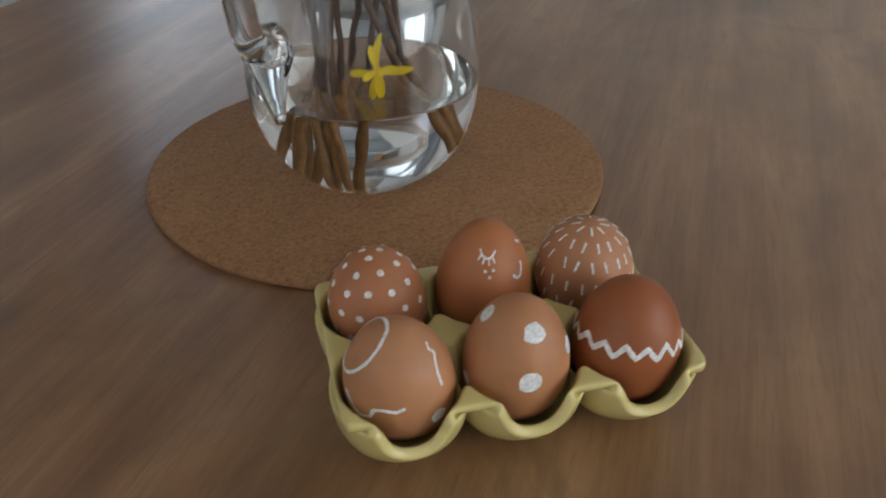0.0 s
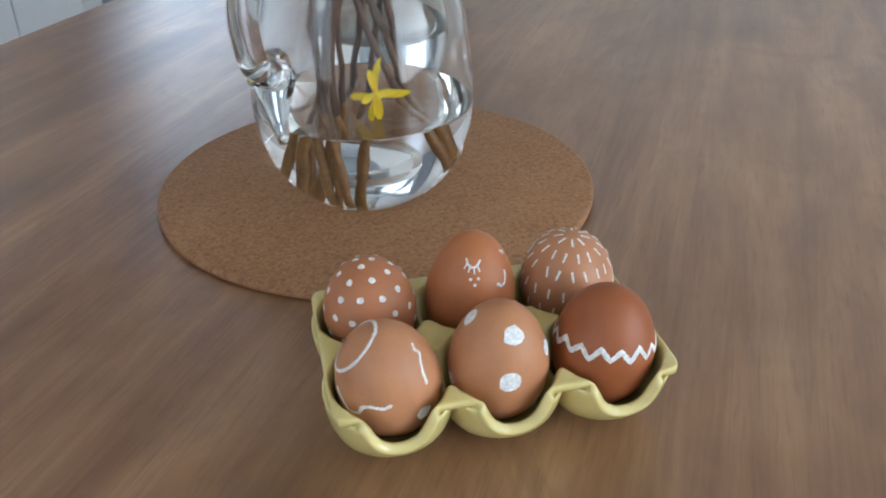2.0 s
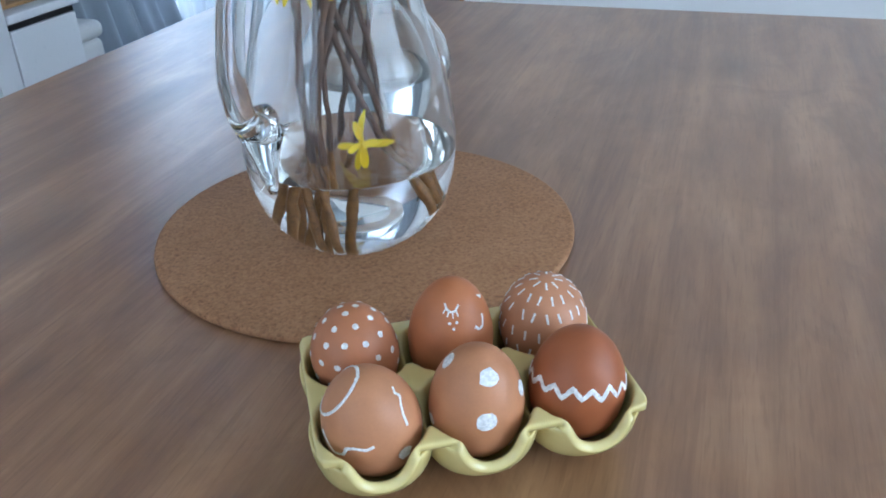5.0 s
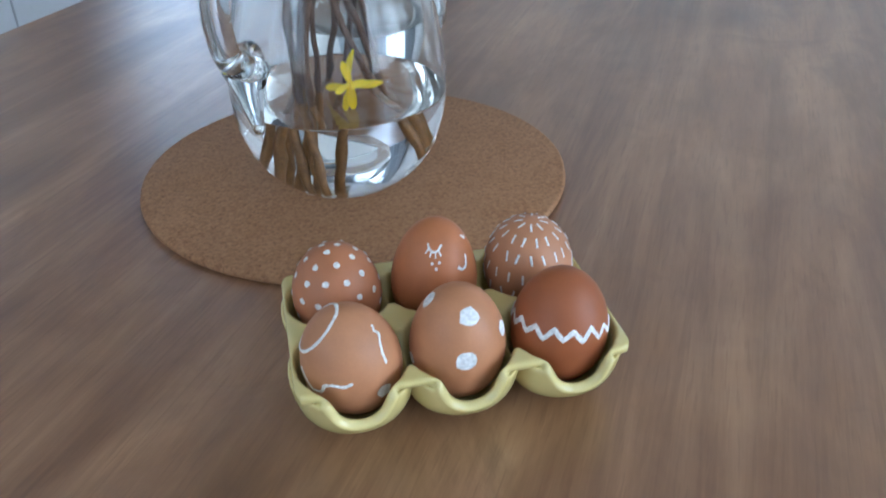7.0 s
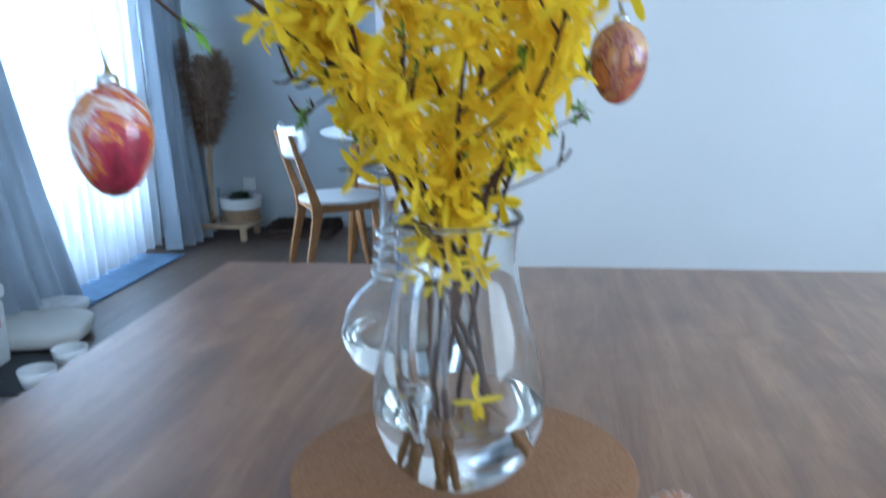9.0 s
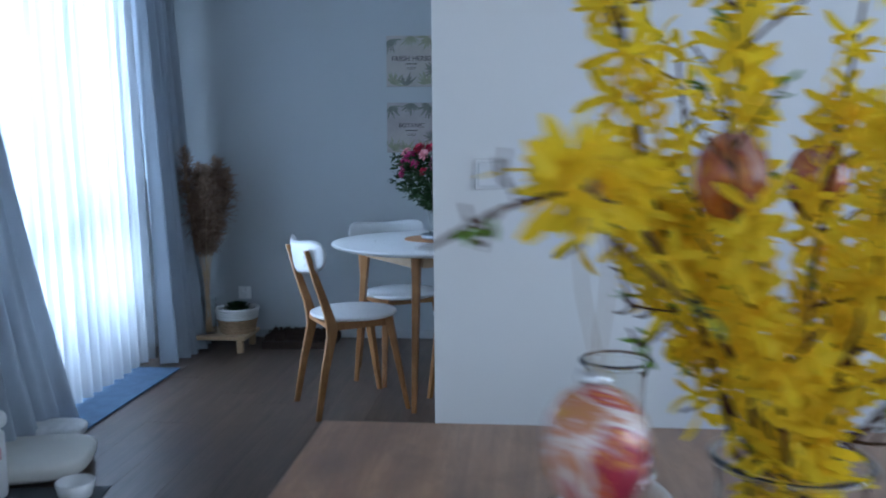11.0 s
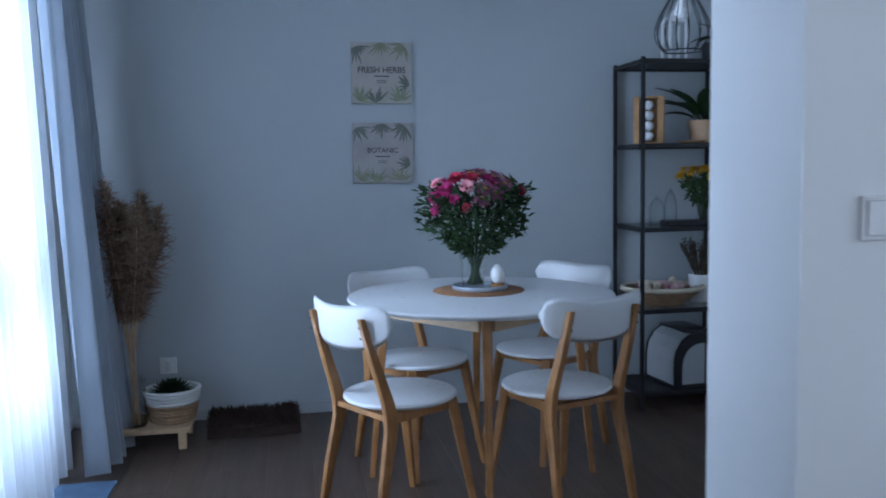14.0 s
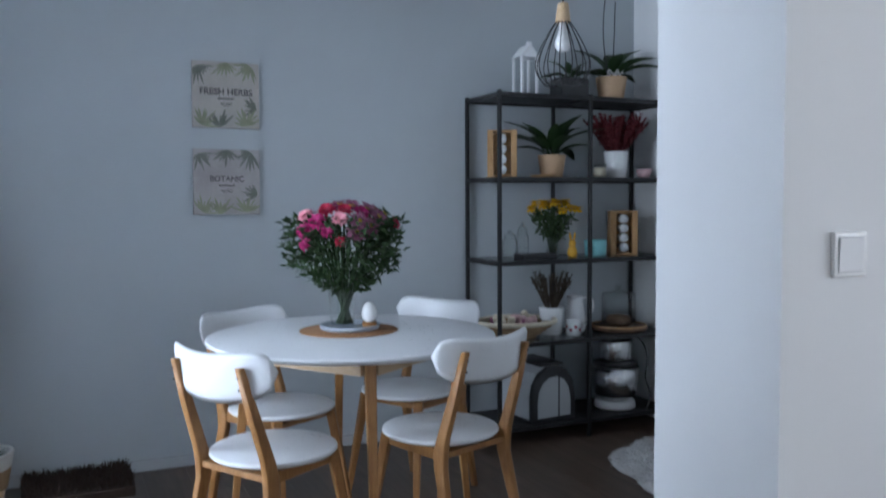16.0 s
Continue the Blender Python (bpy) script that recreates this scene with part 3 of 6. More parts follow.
part("handle_foot", b_tube(curve_pts([hd * 0.0800 + Vector((0, 0, 0.110)), hd * 0.0800 + Vector((0, 0, 0.086)), hd * 0.0765 + Vector((0, 0, 0.060))], 6), [0.0095, 0.0135, 0.0150, 0.013, 0.012, 0.010, 0.009, 0.008, 0.007, 0.006, 0.005, 0.004, 0.003], 14), M_GLASS, jug).visible_shadow = False


def standing_water(profile, label, m):
    """Water in a glass vessel: the free surface refracts, the sides melt into the glass."""
    w_ = solo("water", b_lathe(profile, 72), M_WATER, label, "water", m)
    w_.data.materials.append(M_MATCH)
    top = max(v.co.z for v in w_.data.vertices) - 0.0012
    for p in w_.data.polygons:
        if min(w_.data.vertices[i].co.z for i in p.vertices) < top:
            p.material_index = 1
    w_.visible_shadow = False


standing_water([(0, 0.0085), (0.038, 0.0095), (0.050, 0.0145), (0.0576, 0.022)] + [(r - 0.0026, z) for r, z in J_OUT if 0.025 < z < 0.06] + [(0.0718, 0.0648), (0.0722, 0.0660), (0.0712, 0.0657), (0.0700, 0.0655), (0, 0.0655)],
               "clear water standing in the glass jug", pose(JX, JY, JZ))


# ---- forsythia ----
rf = random.Random(5)
bush = thing("forsythia_bunch", "bunch of cut forsythia branches with bright yellow blossoms", "branches", pose(JX, JY, JZ))


def add_flower(bm, p, out, size):
    n = (out + rnd_dir(rf) * 0.6).normalized()
    s = n.orthogonal().normalized()
    s = Matrix.Rotation(rf.uniform(0, 6.28), 3, n) @ s
    for k in range(4):
        d = Matrix.Rotation(k * math.pi / 2 + rf.uniform(-0.25, 0.25), 3, n) @ s
        lift = rf.uniform(0.35, 1.5)
        add_petal(bm, p + n * 0.002, (d + n * lift).normalized(), n, size * rf.uniform(0.8, 1.2), size * rf.uniform(0.26, 0.36), rf.uniform(0.0, 0.9), 6, True)


def branch(ctrl, r0, r1, flowers, start, twigs, foot, stop=1.0, short=1.0):
    """One cut branch: the part in water is wet, blossoms sit from start on."""
    pts = curve_pts(ctrl, 10)
    pts = [p + Vector((rf.uniform(-1, 1), rf.uniform(-1, 1), 0)) * 0.0007 for p in pts]
    n = len(pts)
    rad = [(r0 + (r1 - r0) * i / (n - 1)) * (0.78 if i % 5 == 2 else 0.62) * (0.78 if i < foot else 1.0) for i in range(n)]
    stem = part("branch", b_tube(pts, rad, 7), M_TWIG, bush)
    part("wet_foot", b_tube([pts[0] - (pts[1] - pts[0]).normalized() * 0.001] + pts[1:foot], [r * 1.4 for r in rad[:foot]], 8), M_WETTWIG, stem, "orange-brown wet bark")
    fb = bmesh.new()
    tb2 = bmesh.new()
    lb = bmesh.new()
    sites = []
    for i in range(n):
        if start <= i / (n - 1) <= stop:
            sites.append((pts[i], (pts[min(i + 1, n - 1)] - pts[max(i - 1, 0)]).normalized()))
    for _ in range(twigs):
        p, d = sites[rf.randrange(len(sites))]
        o = (d.orthogonal().normalized() * math.cos(a := rf.uniform(0, 6.28)) + d.cross(d.orthogonal().normalized()) * math.sin(a)) + d * 0.8
        o = o.normalized()
        ln = rf.uniform(0.025, 0.06) * short
        q = [p + o * ln * u + Vector((0, 0, 0.008 * u * u)) for u in (0, 0.4, 0.7, 1)]
        b_tube(q, [0.0014, 0.0012, 0.001, 0.0008], 5, tb2)
        if rf.random() < 0.45:
            for k in range(4):
                add_petal(lb, q[-1] - o * 0.004 * k, (o + rnd_dir(rf) * 0.9).normalized(), rnd_dir(rf), rf.uniform(0.007, 0.013), 0.004, 0.2, 2)
        else:
            sites += [(q[2], o), (q[3], o), (q[1], o)]
    for _ in range(int(flowers * 1.75)):
        p, d = sites[min(rf.randrange(len(sites)), rf.randrange(len(sites)) + 6)]
        o = rnd_dir(rf)
        o = (o - d * o.dot(d) * 0.7 + Vector((0, 0, 0.12))).normalized()
        add_flower(fb, p + o * rf.uniform(0.002, 0.009), o, rf.uniform(0.0175, 0.0240))
    if flowers:
        tagged(part("blossoms", fb, M_FORS, stem, "four-petalled bright yellow blossoms"), kind="stuff")
    else:
        fb.free()
    tagged(part("twig_growth", tb2, M_TWIG, stem), kind="stuff")
    tagged(part("bud_growth", lb, M_LEAFY, stem, "small fresh green leaf buds"), kind="stuff")


def J(x, y, z):
    """A place in the room as the jug's own coordinates."""
    return (x - JX, y - JY, z - JZ)


def S(side, deep, z):
    """A place in the jug, by its offset across and behind the axis as seen from the seat."""
    return (0.947 * side - 0.32 * deep, 0.32 * side + 0.947 * deep, z)


B = [
    ([S(-0.034, -0.010, 0.016), S(-0.022, -0.008, 0.10), S(-0.004, -0.014, 0.20), J(-0.155, 0.15, 1.082), J(-0.193, 0.10, 1.130), J(-0.222, 0.05, 1.165), J(-0.243, 0.0, 1.185), J(-0.262, -0.045, 1.186), J(-0.290, -0.06, 1.180), J(-0.322, -0.08, 1.165)], 0.0048, 0.0016, 8, 0.40, 4),
    ([S(-0.028, 0.004, 0.014), S(-0.022, 0.004, 0.10), S(0.018, 0.010, 0.205), J(-0.045, 0.185, 1.09), J(-0.024, 0.18, 1.15), J(0.006, 0.175, 1.205), J(0.062, 0.165, 1.208)], 0.0044, 0.0018, 52, 0.40, 14),
    ([S(-0.018, -0.030, 0.011), S(-0.027, -0.020, 0.10), S(-0.026, -0.008, 0.20), J(-0.132, 0.18, 1.08), J(-0.137, 0.185, 1.20), J(-0.13, 0.19, 1.31)], 0.0046, 0.0024, 46, 0.38, 14),
    ([S(0.038, 0.010, 0.030), S(0.018, 0.004, 0.10), S(-0.012, 0.012, 0.20), J(-0.08, 0.215, 1.08), J(-0.055, 0.24, 1.20), J(-0.035, 0.25, 1.32)], 0.0046, 0.0022, 40, 0.42, 12),
    ([S(0.042, -0.004, 0.026), S(0.010, -0.004, 0.10), S(-0.026, 0.008, 0.20), J(-0.165, 0.155, 1.085), J(-0.187, 0.145, 1.14), J(-0.21, 0.125, 1.20), J(-0.225, 0.105, 1.27)], 0.0042, 0.0022, 42, 0.46, 12),
    ([S(-0.009, -0.032, 0.010), S(-0.017, -0.026, 0.10), S(0.000, -0.016, 0.20), J(-0.04, 0.13, 1.06), J(-0.01, 0.10, 1.13), J(0.0, 0.08, 1.22)], 0.0042, 0.0018, 34, 0.44, 10),
    ([S(-0.022, 0.024, 0.012), S(-0.004, 0.022, 0.10), S(0.010, 0.024, 0.20), J(-0.115, 0.27, 1.07), J(-0.14, 0.32, 1.17), J(-0.15, 0.35, 1.28)], 0.0040, 0.0020, 36, 0.42, 12),
    ([S(-0.040, 0.002, 0.020), S(-0.024, -0.006, 0.10), S(-0.014, -0.018, 0.20), J(-0.125, 0.12, 1.05), J(-0.15, 0.10, 1.12), J(-0.17, 0.09, 1.24)], 0.0038, 0.0018, 32, 0.42, 10),
    ([S(-0.006, 0.016, 0.012), S(0.008, 0.014, 0.10), S(0.030, 0.014, 0.20), J(-0.03, 0.26, 1.08), J(0.01, 0.30, 1.18), J(0.035, 0.32, 1.28)], 0.0038, 0.0020, 34, 0.44, 10),
    ([S(0.034, 0.018, 0.032), S(0.022, 0.010, 0.10), S(0.006, -0.006, 0.20), J(-0.085, 0.135, 1.05), J(-0.075, 0.11, 1.13), J(-0.07, 0.10, 1.22)], 0.0040, 0.0018, 32, 0.40, 10),
    ([S(-0.015, -0.006, 0.010), S(-0.014, -0.004, 0.10), S(-0.020, 0.000, 0.20), J(-0.15, 0.19, 1.05), J(-0.185, 0.17, 1.10), J(-0.215, 0.15, 1.17)], 0.0036, 0.0016, 24, 0.50, 10),
]
for ctrl, r0, r1, nf, st, tw in B:
    branch(ctrl, r0, r1, nf, st, tw, 7, 0.80 if len(ctrl) > 8 else 1.0)
# low side twigs with leaf buds on both sides
branch([J(-0.142, 0.17, 1.10), J(-0.18, 0.15, 1.097), J(-0.215, 0.14, 1.102)], 0.0014, 0.0009, 0, 0.7, 4, 2, 1.0, 0.35)
branch([J(-0.165, 0.165, 1.103), J(-0.19, 0.15, 1.085), J(-0.205, 0.14, 1.075)], 0.0014, 0.0009, 0, 0.7, 4, 2, 1.0, 0.35)
for q0, q1, q2 in (((-0.025, 0.18, 1.092), (-0.007, 0.175, 1.095), (0.009, 0.17, 1.099)), ((-0.035, 0.18, 1.054), (-0.015, 0.175, 1.060), (0.006, 0.17, 1.069)), ((-0.05, 0.17, 1.012), (-0.032, 0.165, 1.020), (-0.011, 0.16, 1.032))):
    branch([J(*q0), J(*q1), J(*q2)], 0.0013, 0.0008, 0, 0.8, 3, 2, 1.0, 0.2)
for q0, q1, q2 in (((-0.292, -0.061, 1.180), (-0.297, -0.066, 1.171), (-0.300, -0.068, 1.163)), ((-0.285, -0.058, 1.181), (-0.288, -0.060, 1.188), (-0.291, -0.061, 1.193))):
    branch([J(*q0), J(*q1), J(*q2)], 0.0011, 0.0007, 0, 0.6, 4, 2, 1.0, 0.15)
# a thick tuft of blossoms where the long branch bends level
fb = bmesh.new()
for k in range(24):
    u = rf.random()
    p = Vector(J(-0.228, 0.03, 1.178)).lerp(Vector(J(-0.268, -0.05, 1.19)), u) + rnd_dir(rf) * rf.uniform(0.004, 0.012)
    add_flower(fb, p, (Vector((-0.15, -0.5, 0.8)) + rnd_dir(rf) * 0.8).normalized(), rf.uniform(0.020, 0.026))
tagged(part("blossoms", fb, M_FORS, bush, "thick tuft of four-petalled yellow blossoms"), kind="stuff")
fb = bmesh.new()
for p in (S(0.012, -0.022, 0.074), S(0.010, -0.020, 0.077)):
    add_flower(fb, Vector(p), Vector((0.25, -0.8, 0.5)).normalized(), 0.018)
part("low_blossom", fb, M_FORS, bush, "single yellow blossom low inside the jug")
fb = bmesh.new()
for k in range(6):
    add_flower(fb, Vector((0.004 + rf.uniform(-0.016, 0.016), -0.022 + rf.uniform(-0.012, 0.012), 0.190 + rf.uniform(-0.010, 0.012))), Vector((rf.uniform(-0.5, 0.5), -1, 0.35)), 0.017)
part("low_blossom", fb, M_FORS, bush, "tuft of yellow blossoms in the jug's neck")


# ---- hanging eggs ----
def egg_profile(a, r, k, n=22):
    return [(r * math.cos(t) * (1 - k * math.sin(t)) if abs(math.cos(t)) > 1e-6 else 0, a * math.sin(t)) for t in [-math.pi / 2 + math.pi * i / n for i in range(n + 1)]]


def ornament(p, top, m, tilt, label):
    """A lacquered egg on a string; p is its centre, top the point of the branch."""
    o = thing("hanging_egg", label, "egg ornament", pose(*p), "eggs hung in the forsythia")
    turn = pose(0, 0, 0, tilt, 0, 40 * tilt)
    part("shell", b_lathe(egg_profile(0.031, 0.0222, -0.13), 40), m, o, at=turn)
    part("cap", b_lathe([(0, 0.0295), (0.0062, 0.0295), (0.0064, 0.033), (0.0056, 0.0358), (0.0022, 0.0368), (0.0012, 0.041), (0, 0.041)], 20), M_CHROME, o, "small silver cap", at=turn)
    a, b = Vector((0, 0, 0.040)), Vector(top) - Vector(p)
    for s in (-1, 1):
        mid = a.lerp(b, 0.5) + Vector((0.006 * s, 0.002 * s, 0))
        part("string", b_tube(curve_pts([a, mid, b], 6), 0.00065, 5), M_STRING, o, "thin jute string")


ornament((-0.252, -0.058, 1.075), (-0.254, -0.045, 1.193), M_MARB[0], 5, "glossy maroon, orange and white marbled egg hanging on string")
ornament((0.034, 0.178, 1.108), (0.036, 0.180, 1.206), M_MARB[1], 3, "glossy pink and purple marbled egg hanging on string")
ornament((-0.155, 0.13, 1.183), (-0.152, 0.13, 1.245), M_MARB[2], 4, "glossy brown and orange marbled egg among blossoms")
ornament((-0.06, 0.26, 1.175), (-0.05, 0.245, 1.235), M_MARB[3], 2, "marbled egg half hidden behind yellow blossoms")

# ---- decanter ----
dc = thing("glass_decanter", "clear bulbous glass decanter with a ringed neck, half full", "decanter", pose(-0.186, 0.452, TZ) @ Matrix.Diagonal((1.04, 1.04, 1.0, 1.0)))
D_OUT = [(0, 0.001), (0.040, 0), (0.052, 0.004), (0.067, 0.018), (0.0755, 0.038), (0.0765, 0.055), (0.070, 0.075), (0.056, 0.095), (0.042, 0.108), (0.036, 0.114), (0.038, 0.120), (0.034, 0.127), (0.036, 0.134), (0.032, 0.142),
         (0.034, 0.150), (0.030, 0.158), (0.031, 0.166), (0.028, 0.176), (0.027, 0.20), (0.029, 0.222), (0.034, 0.236)]
D_IN = [(0.0742, 0.0465)] + [(max(r - 0.0024, 0), z) for r, z in D_OUT[5:]]
for rr, zz in ((0.0375, 0.120), (0.0358, 0.135), (0.0338, 0.150), (0.0312, 0.166), (0.0335, 0.236)):
    part("neck_ring", b_tube([(rr * math.cos(2 * math.pi * i / 40), rr * math.sin(2 * math.pi * i / 40), zz) for i in range(41)], 0.0036, 8, cap=False), M_GLASS, dc, "raised glass ring").visible_shadow = False
part("body", b_lathe(D_OUT + [(0.0335, 0.2378), (0.0322, 0.2378)] + D_IN[::-1], 64), M_WETGLASS, dc).visible_shadow = False
standing_water([(0, 0.0070), (0.049, 0.0095), (0.0634, 0.0195), (0.0728, 0.038), (0.0738, 0.0455), (0.0742, 0.0470), (0.0732, 0.0467), (0.072, 0.0465), (0, 0.0465)], "clear water standing in the decanter", pose(-0.186, 0.452, TZ) @ Matrix.Diagonal((1.04, 1.04, 1.0, 1.0)))

# ---- egg tray ----
TRAY = pose(0.0433, 0.0055, TZ, 0, 0, 31.3)
NU, NV, LU, LV = 104, 68, 0.157, 0.102


def tray_height(u, v):
    """Six round cups joined by low saddles, flat islands between; the front edge dips before each cup."""
    sink = 0.0
    for i in (-1, 0, 1):
        for j in (-1, 1):
            du, dv = u - i * 0.0505, v - j * 0.0245
            deep = 0.0310
            if j < 0 and dv < 0:
                deep -= 0.0075 * min(1, -dv / 0.026) ** 2
                dv *= 0.84
            d = math.hypot(du, dv) / 0.0250
            if d < 1:
                sink = max(sink, deep * (1 - d ** 3.6) ** 0.46)
    if abs(u) < 0.0505:
        for j in (-1, 1):
            q = abs(v - j * 0.0245) / 0.012
            if q < 1:
                sink = max(sink, 0.012 * (1 - q * q) ** 0.5)
    for i in (-1, 0, 1):
        q = abs(u - i * 0.0505) / 0.012
        if q < 1 and abs(v) < 0.0245:
            sink = max(sink, 0.010 * (1 - q * q) ** 0.5)
    return 0.0385 - sink


bm = bmesh.new()
grid = []
for a in range(NU + 1):
    row = []
    for b in range(NV + 1):
        u, v = (a / NU - 0.5) * LU, (b / NV - 0.5) * LV
        cu, cv, rr = LU / 2 - 0.009, LV / 2 - 0.009, 0.009
        if abs(u) > cu and abs(v) > cv:
            e = Vector((abs(u) - cu, abs(v) - cv))
            m_ = max(e.x, e.y)
            if e.length > 1e-9:
                e = e.normalized() * m_
            u, v = math.copysign(cu + e.x, u), math.copysign(cv + e.y, v)
        edge = max(abs(u) / (LU / 2), abs(v) / (LV / 2))
        row.append(bm.verts.new((u, v, tray_height(u, v) - 0.0012 * max(0, (edge - 0.96) / 0.04) ** 2)))
    grid.append(row)
for a in range(NU):
    for b in range(NV):
        bm.faces.new((grid[a][b], grid[a + 1][b], grid[a + 1][b + 1], grid[a][b + 1]))
bmesh.ops.smooth_vert(bm, verts=bm.verts[:], factor=0.5, use_axis_x=False, use_axis_y=False, use_axis_z=True)
tray = solo("egg_tray", bm, M_YELLOW, "pale yellow glazed ceramic tray for six eggs", "egg tray", TRAY)
sm = tray.modifiers.new("thickness", "SOLIDIFY")
sm.thickness, sm.offset = 0.0052, -1
bv = tray.modifiers.new("rounding", "SUBSURF")
bv.levels = bv.render_levels = 1


# ---- painted eggs ----
class Egg:
    """A brown egg in the tray with white drawings; az 0 faces the tray's front."""

    def __init__(self, i, j, mat_, a, r, k, lean, turn, label):
        m = TRAY @ pose(i * 0.0505, j * 0.0245 + (0.0015 if j > 0 else 0), (0.0080 if j < 0 else 0.0118) + a * 0.985, lean[0], lean[1], turn)
        self.a, self.r, self.k = a, r, k
        self.ob = solo("painted_egg", b_lathe(egg_profile(a, r, k, 28), 44), mat_, label, "egg", m, "eggs in the yellow tray")

    def at(self, az, lat, lift=0.0003):
        t, p = radians(lat), radians(az - 90)
        rr = self.r * math.cos(t) * (1 - self.k * math.sin(t))
        q = Vector((rr * math.cos(p), rr * math.sin(p), self.a * math.sin(t)))
        n = Vector((math.cos(t) * math.cos(p) / self.r, math.cos(t) * math.sin(p) / self.r, math.sin(t) / self.a)).normalized()
        return q + n * lift, n

    def stroke(self, line, width=0.0016):
        pts = []
        for (a0, l0), (a1, l1) in zip(line, line[1:]):
            for k in range(6):
                pts.append((a0 + (a1 - a0) * k / 6, l0 + (l1 - l0) * k / 6))
        pts.append(line[-1])
        bm = bmesh.new()
        prev = None
        for i, (az, lat) in enumerate(pts):
            p, n = self.at(az, lat)
            d = self.at(*pts[min(i + 1, len(pts) - 1)])[0] - self.at(*pts[max(i - 1, 0)])[0]
            s = n.cross(d).normalized() * width * 0.5 * rf.uniform(0.75, 1.2)
            row = [bm.verts.new(p - s - n * 0.0003), bm.verts.new(p + n * 0.0001), bm.verts.new(p + s - n * 0.0003)]
            if prev:
                bm.faces.new((prev[0], prev[1], row[1], row[0]))
                bm.faces.new((prev[1], prev[2], row[2], row[1]))
            prev = row
        part("paint_stroke", bm, M_PAINT, self.ob, "white paint stroke")

    def ring(self, az, lat, wide, width):
        c = Vector((math.cos(radians(lat)) * math.cos(radians(az)), math.cos(radians(lat)) * math.sin(radians(az)), math.sin(radians(lat))))
        s = c.orthogonal().normalized()
        q = [Matrix.Rotation(2 * math.pi * k / 30, 3, c) @ (Matrix.Rotation(radians(wide), 3, s) @ c) for k in range(31)]
        line, last = [], None
        for v in q:
            a = math.degrees(math.atan2(v.y, v.x))
            while last is not None and a - last > 180:
                a -= 360
            while last is not None and a - last < -180:
                a += 360
            last = a
            line.append((a, math.degrees(math.asin(max(-1, min(1, v.z))))))
        self.stroke(line, width)

    def dot(self, az, lat, rad):
        t = radians(lat)
        over = max(0.004, self.r * math.cos(t) * (1 - self.k * math.sin(t)))
        down = math.hypot(self.a * math.cos(t), self.r * math.sin(t))
        bm = bmesh.new()
        c = bm.verts.new(self.at(az, lat, 0.0005)[0])
        ring = []
        for k in range(12):
            q = rad * rf.uniform(0.85, 1.12)
            ring.append(bm.verts.new(self.at(az + math.degrees(q * math.cos(k * math.pi / 6) / over), lat + math.degrees(q * math.sin(k * math.pi / 6) / down), 0.00022)[0]))
        for k in range(12):
            bm.faces.new((c, ring[k], ring[(k + 1) % 12]))
        part("paint_dot", bm, M_PAINT, self.ob, "white paint dot")


e1 = Egg(-1, 1, M_EGGS[0], 0.0275, 0.0226, -0.02, (0, -4), -17, "brown egg with small white painted polka dots")
for li, (lat, cnt) in enumerate(((78, 3), (58, 8), (36, 11), (14, 13), (-8, 13))):
    for k in range(cnt):
        e1.dot(360 * (k + 0.5 * (li % 2)) / cnt + rf.uniform(-5, 5), lat + rf.uniform(-3, 3), 0.0017)
e2 = Egg(0, 1, M_EGGS[1], 0.0315, 0.0222, 0.10, (-3, 3), -17, "brown egg with a white drawn closed eye and smile")
e2.stroke([(-13, 50), (-8, 44), (0, 41), (8, 42), (16, 49)], 0.0011)
for az, l0, da in ((-9, 45, -4), (-3, 42, -2), (4, 41, 1), (10, 43, 4)):
    e2.stroke([(az, l0), (az + da, l0 - 6)], 0.0008)
for az, lat in ((0, 30), (6, 25), (11, 31)):
    e2.dot(az, lat, 0.0008)
e2.stroke([(40, 24), (47, 20), (55, 22), (60, 29), (61, 33)], 0.0015)
e2.stroke([(75, 52), (82, 46), (88, 47)], 0.0014)
e3 = Egg(1, 1, M_EGGS[2], 0.0283, 0.0232, -0.04, (3, 2), -17, "light brown egg with rows of short white dashes")
for li, (lat, cnt) in enumerate(((74, 8), (54, 14), (34, 18), (12, 20), (-8, 20))):
    for k in range(cnt):
        az = 360 * (k + 0.5 * (li % 2)) / cnt + rf.uniform(-3, 3)
        e3.stroke([(az, lat + 6), (az + rf.uniform(-4, 4), lat - 5)], 0.0011)
e4 = Egg(-1, -1, M_EGGS[3], 0.0290, 0.0232, 0.05, (10, -10), -17, "light brown egg with white drawn ring and wavy lines")
e4.ring(-95, 60, 33, 0.0016)
e4.stroke([(86, 46), (78, 42), (80, 36), (70, 31), (63, 23), (60, 12)], 0.0014)
e4.stroke([(-62, 18), (-50, 10), (-40, 2), (-26, 5), (-20, 13), (-10, 14), (4, 11), (14, 13)], 0.0016)
e4.dot(44, -12, 0.0038)
e5 = Egg(0, -1, M_EGGS[4], 0.0302, 0.0228, 0.08, (4, 2), -17, "light brown egg with large white painted dots")
for az, lat, rad in ((24, 53, 0.0045), (14, 11, 0.0048), (-88, 50, 0.0042), (82, 22, 0.0038), (-64, -8, 0.003), (150, 30, 0.004), (-150, 10, 0.004), (60, -35, 0.003)):
    e5.dot(az, lat, rad)
e6 = Egg(1, -1, M_EGGS[5], 0.0302, 0.0234, 0.07, (0, 3), -17, "dark brown egg with a white zigzag band")
e6.stroke([(k * 12, 9 + 8 * math.cos(radians(k * 12)) + (5.0 if k % 2 else -5.0) + rf.uniform(-1.2, 1.2)) for k in range(-15, 16)], 0.0025)

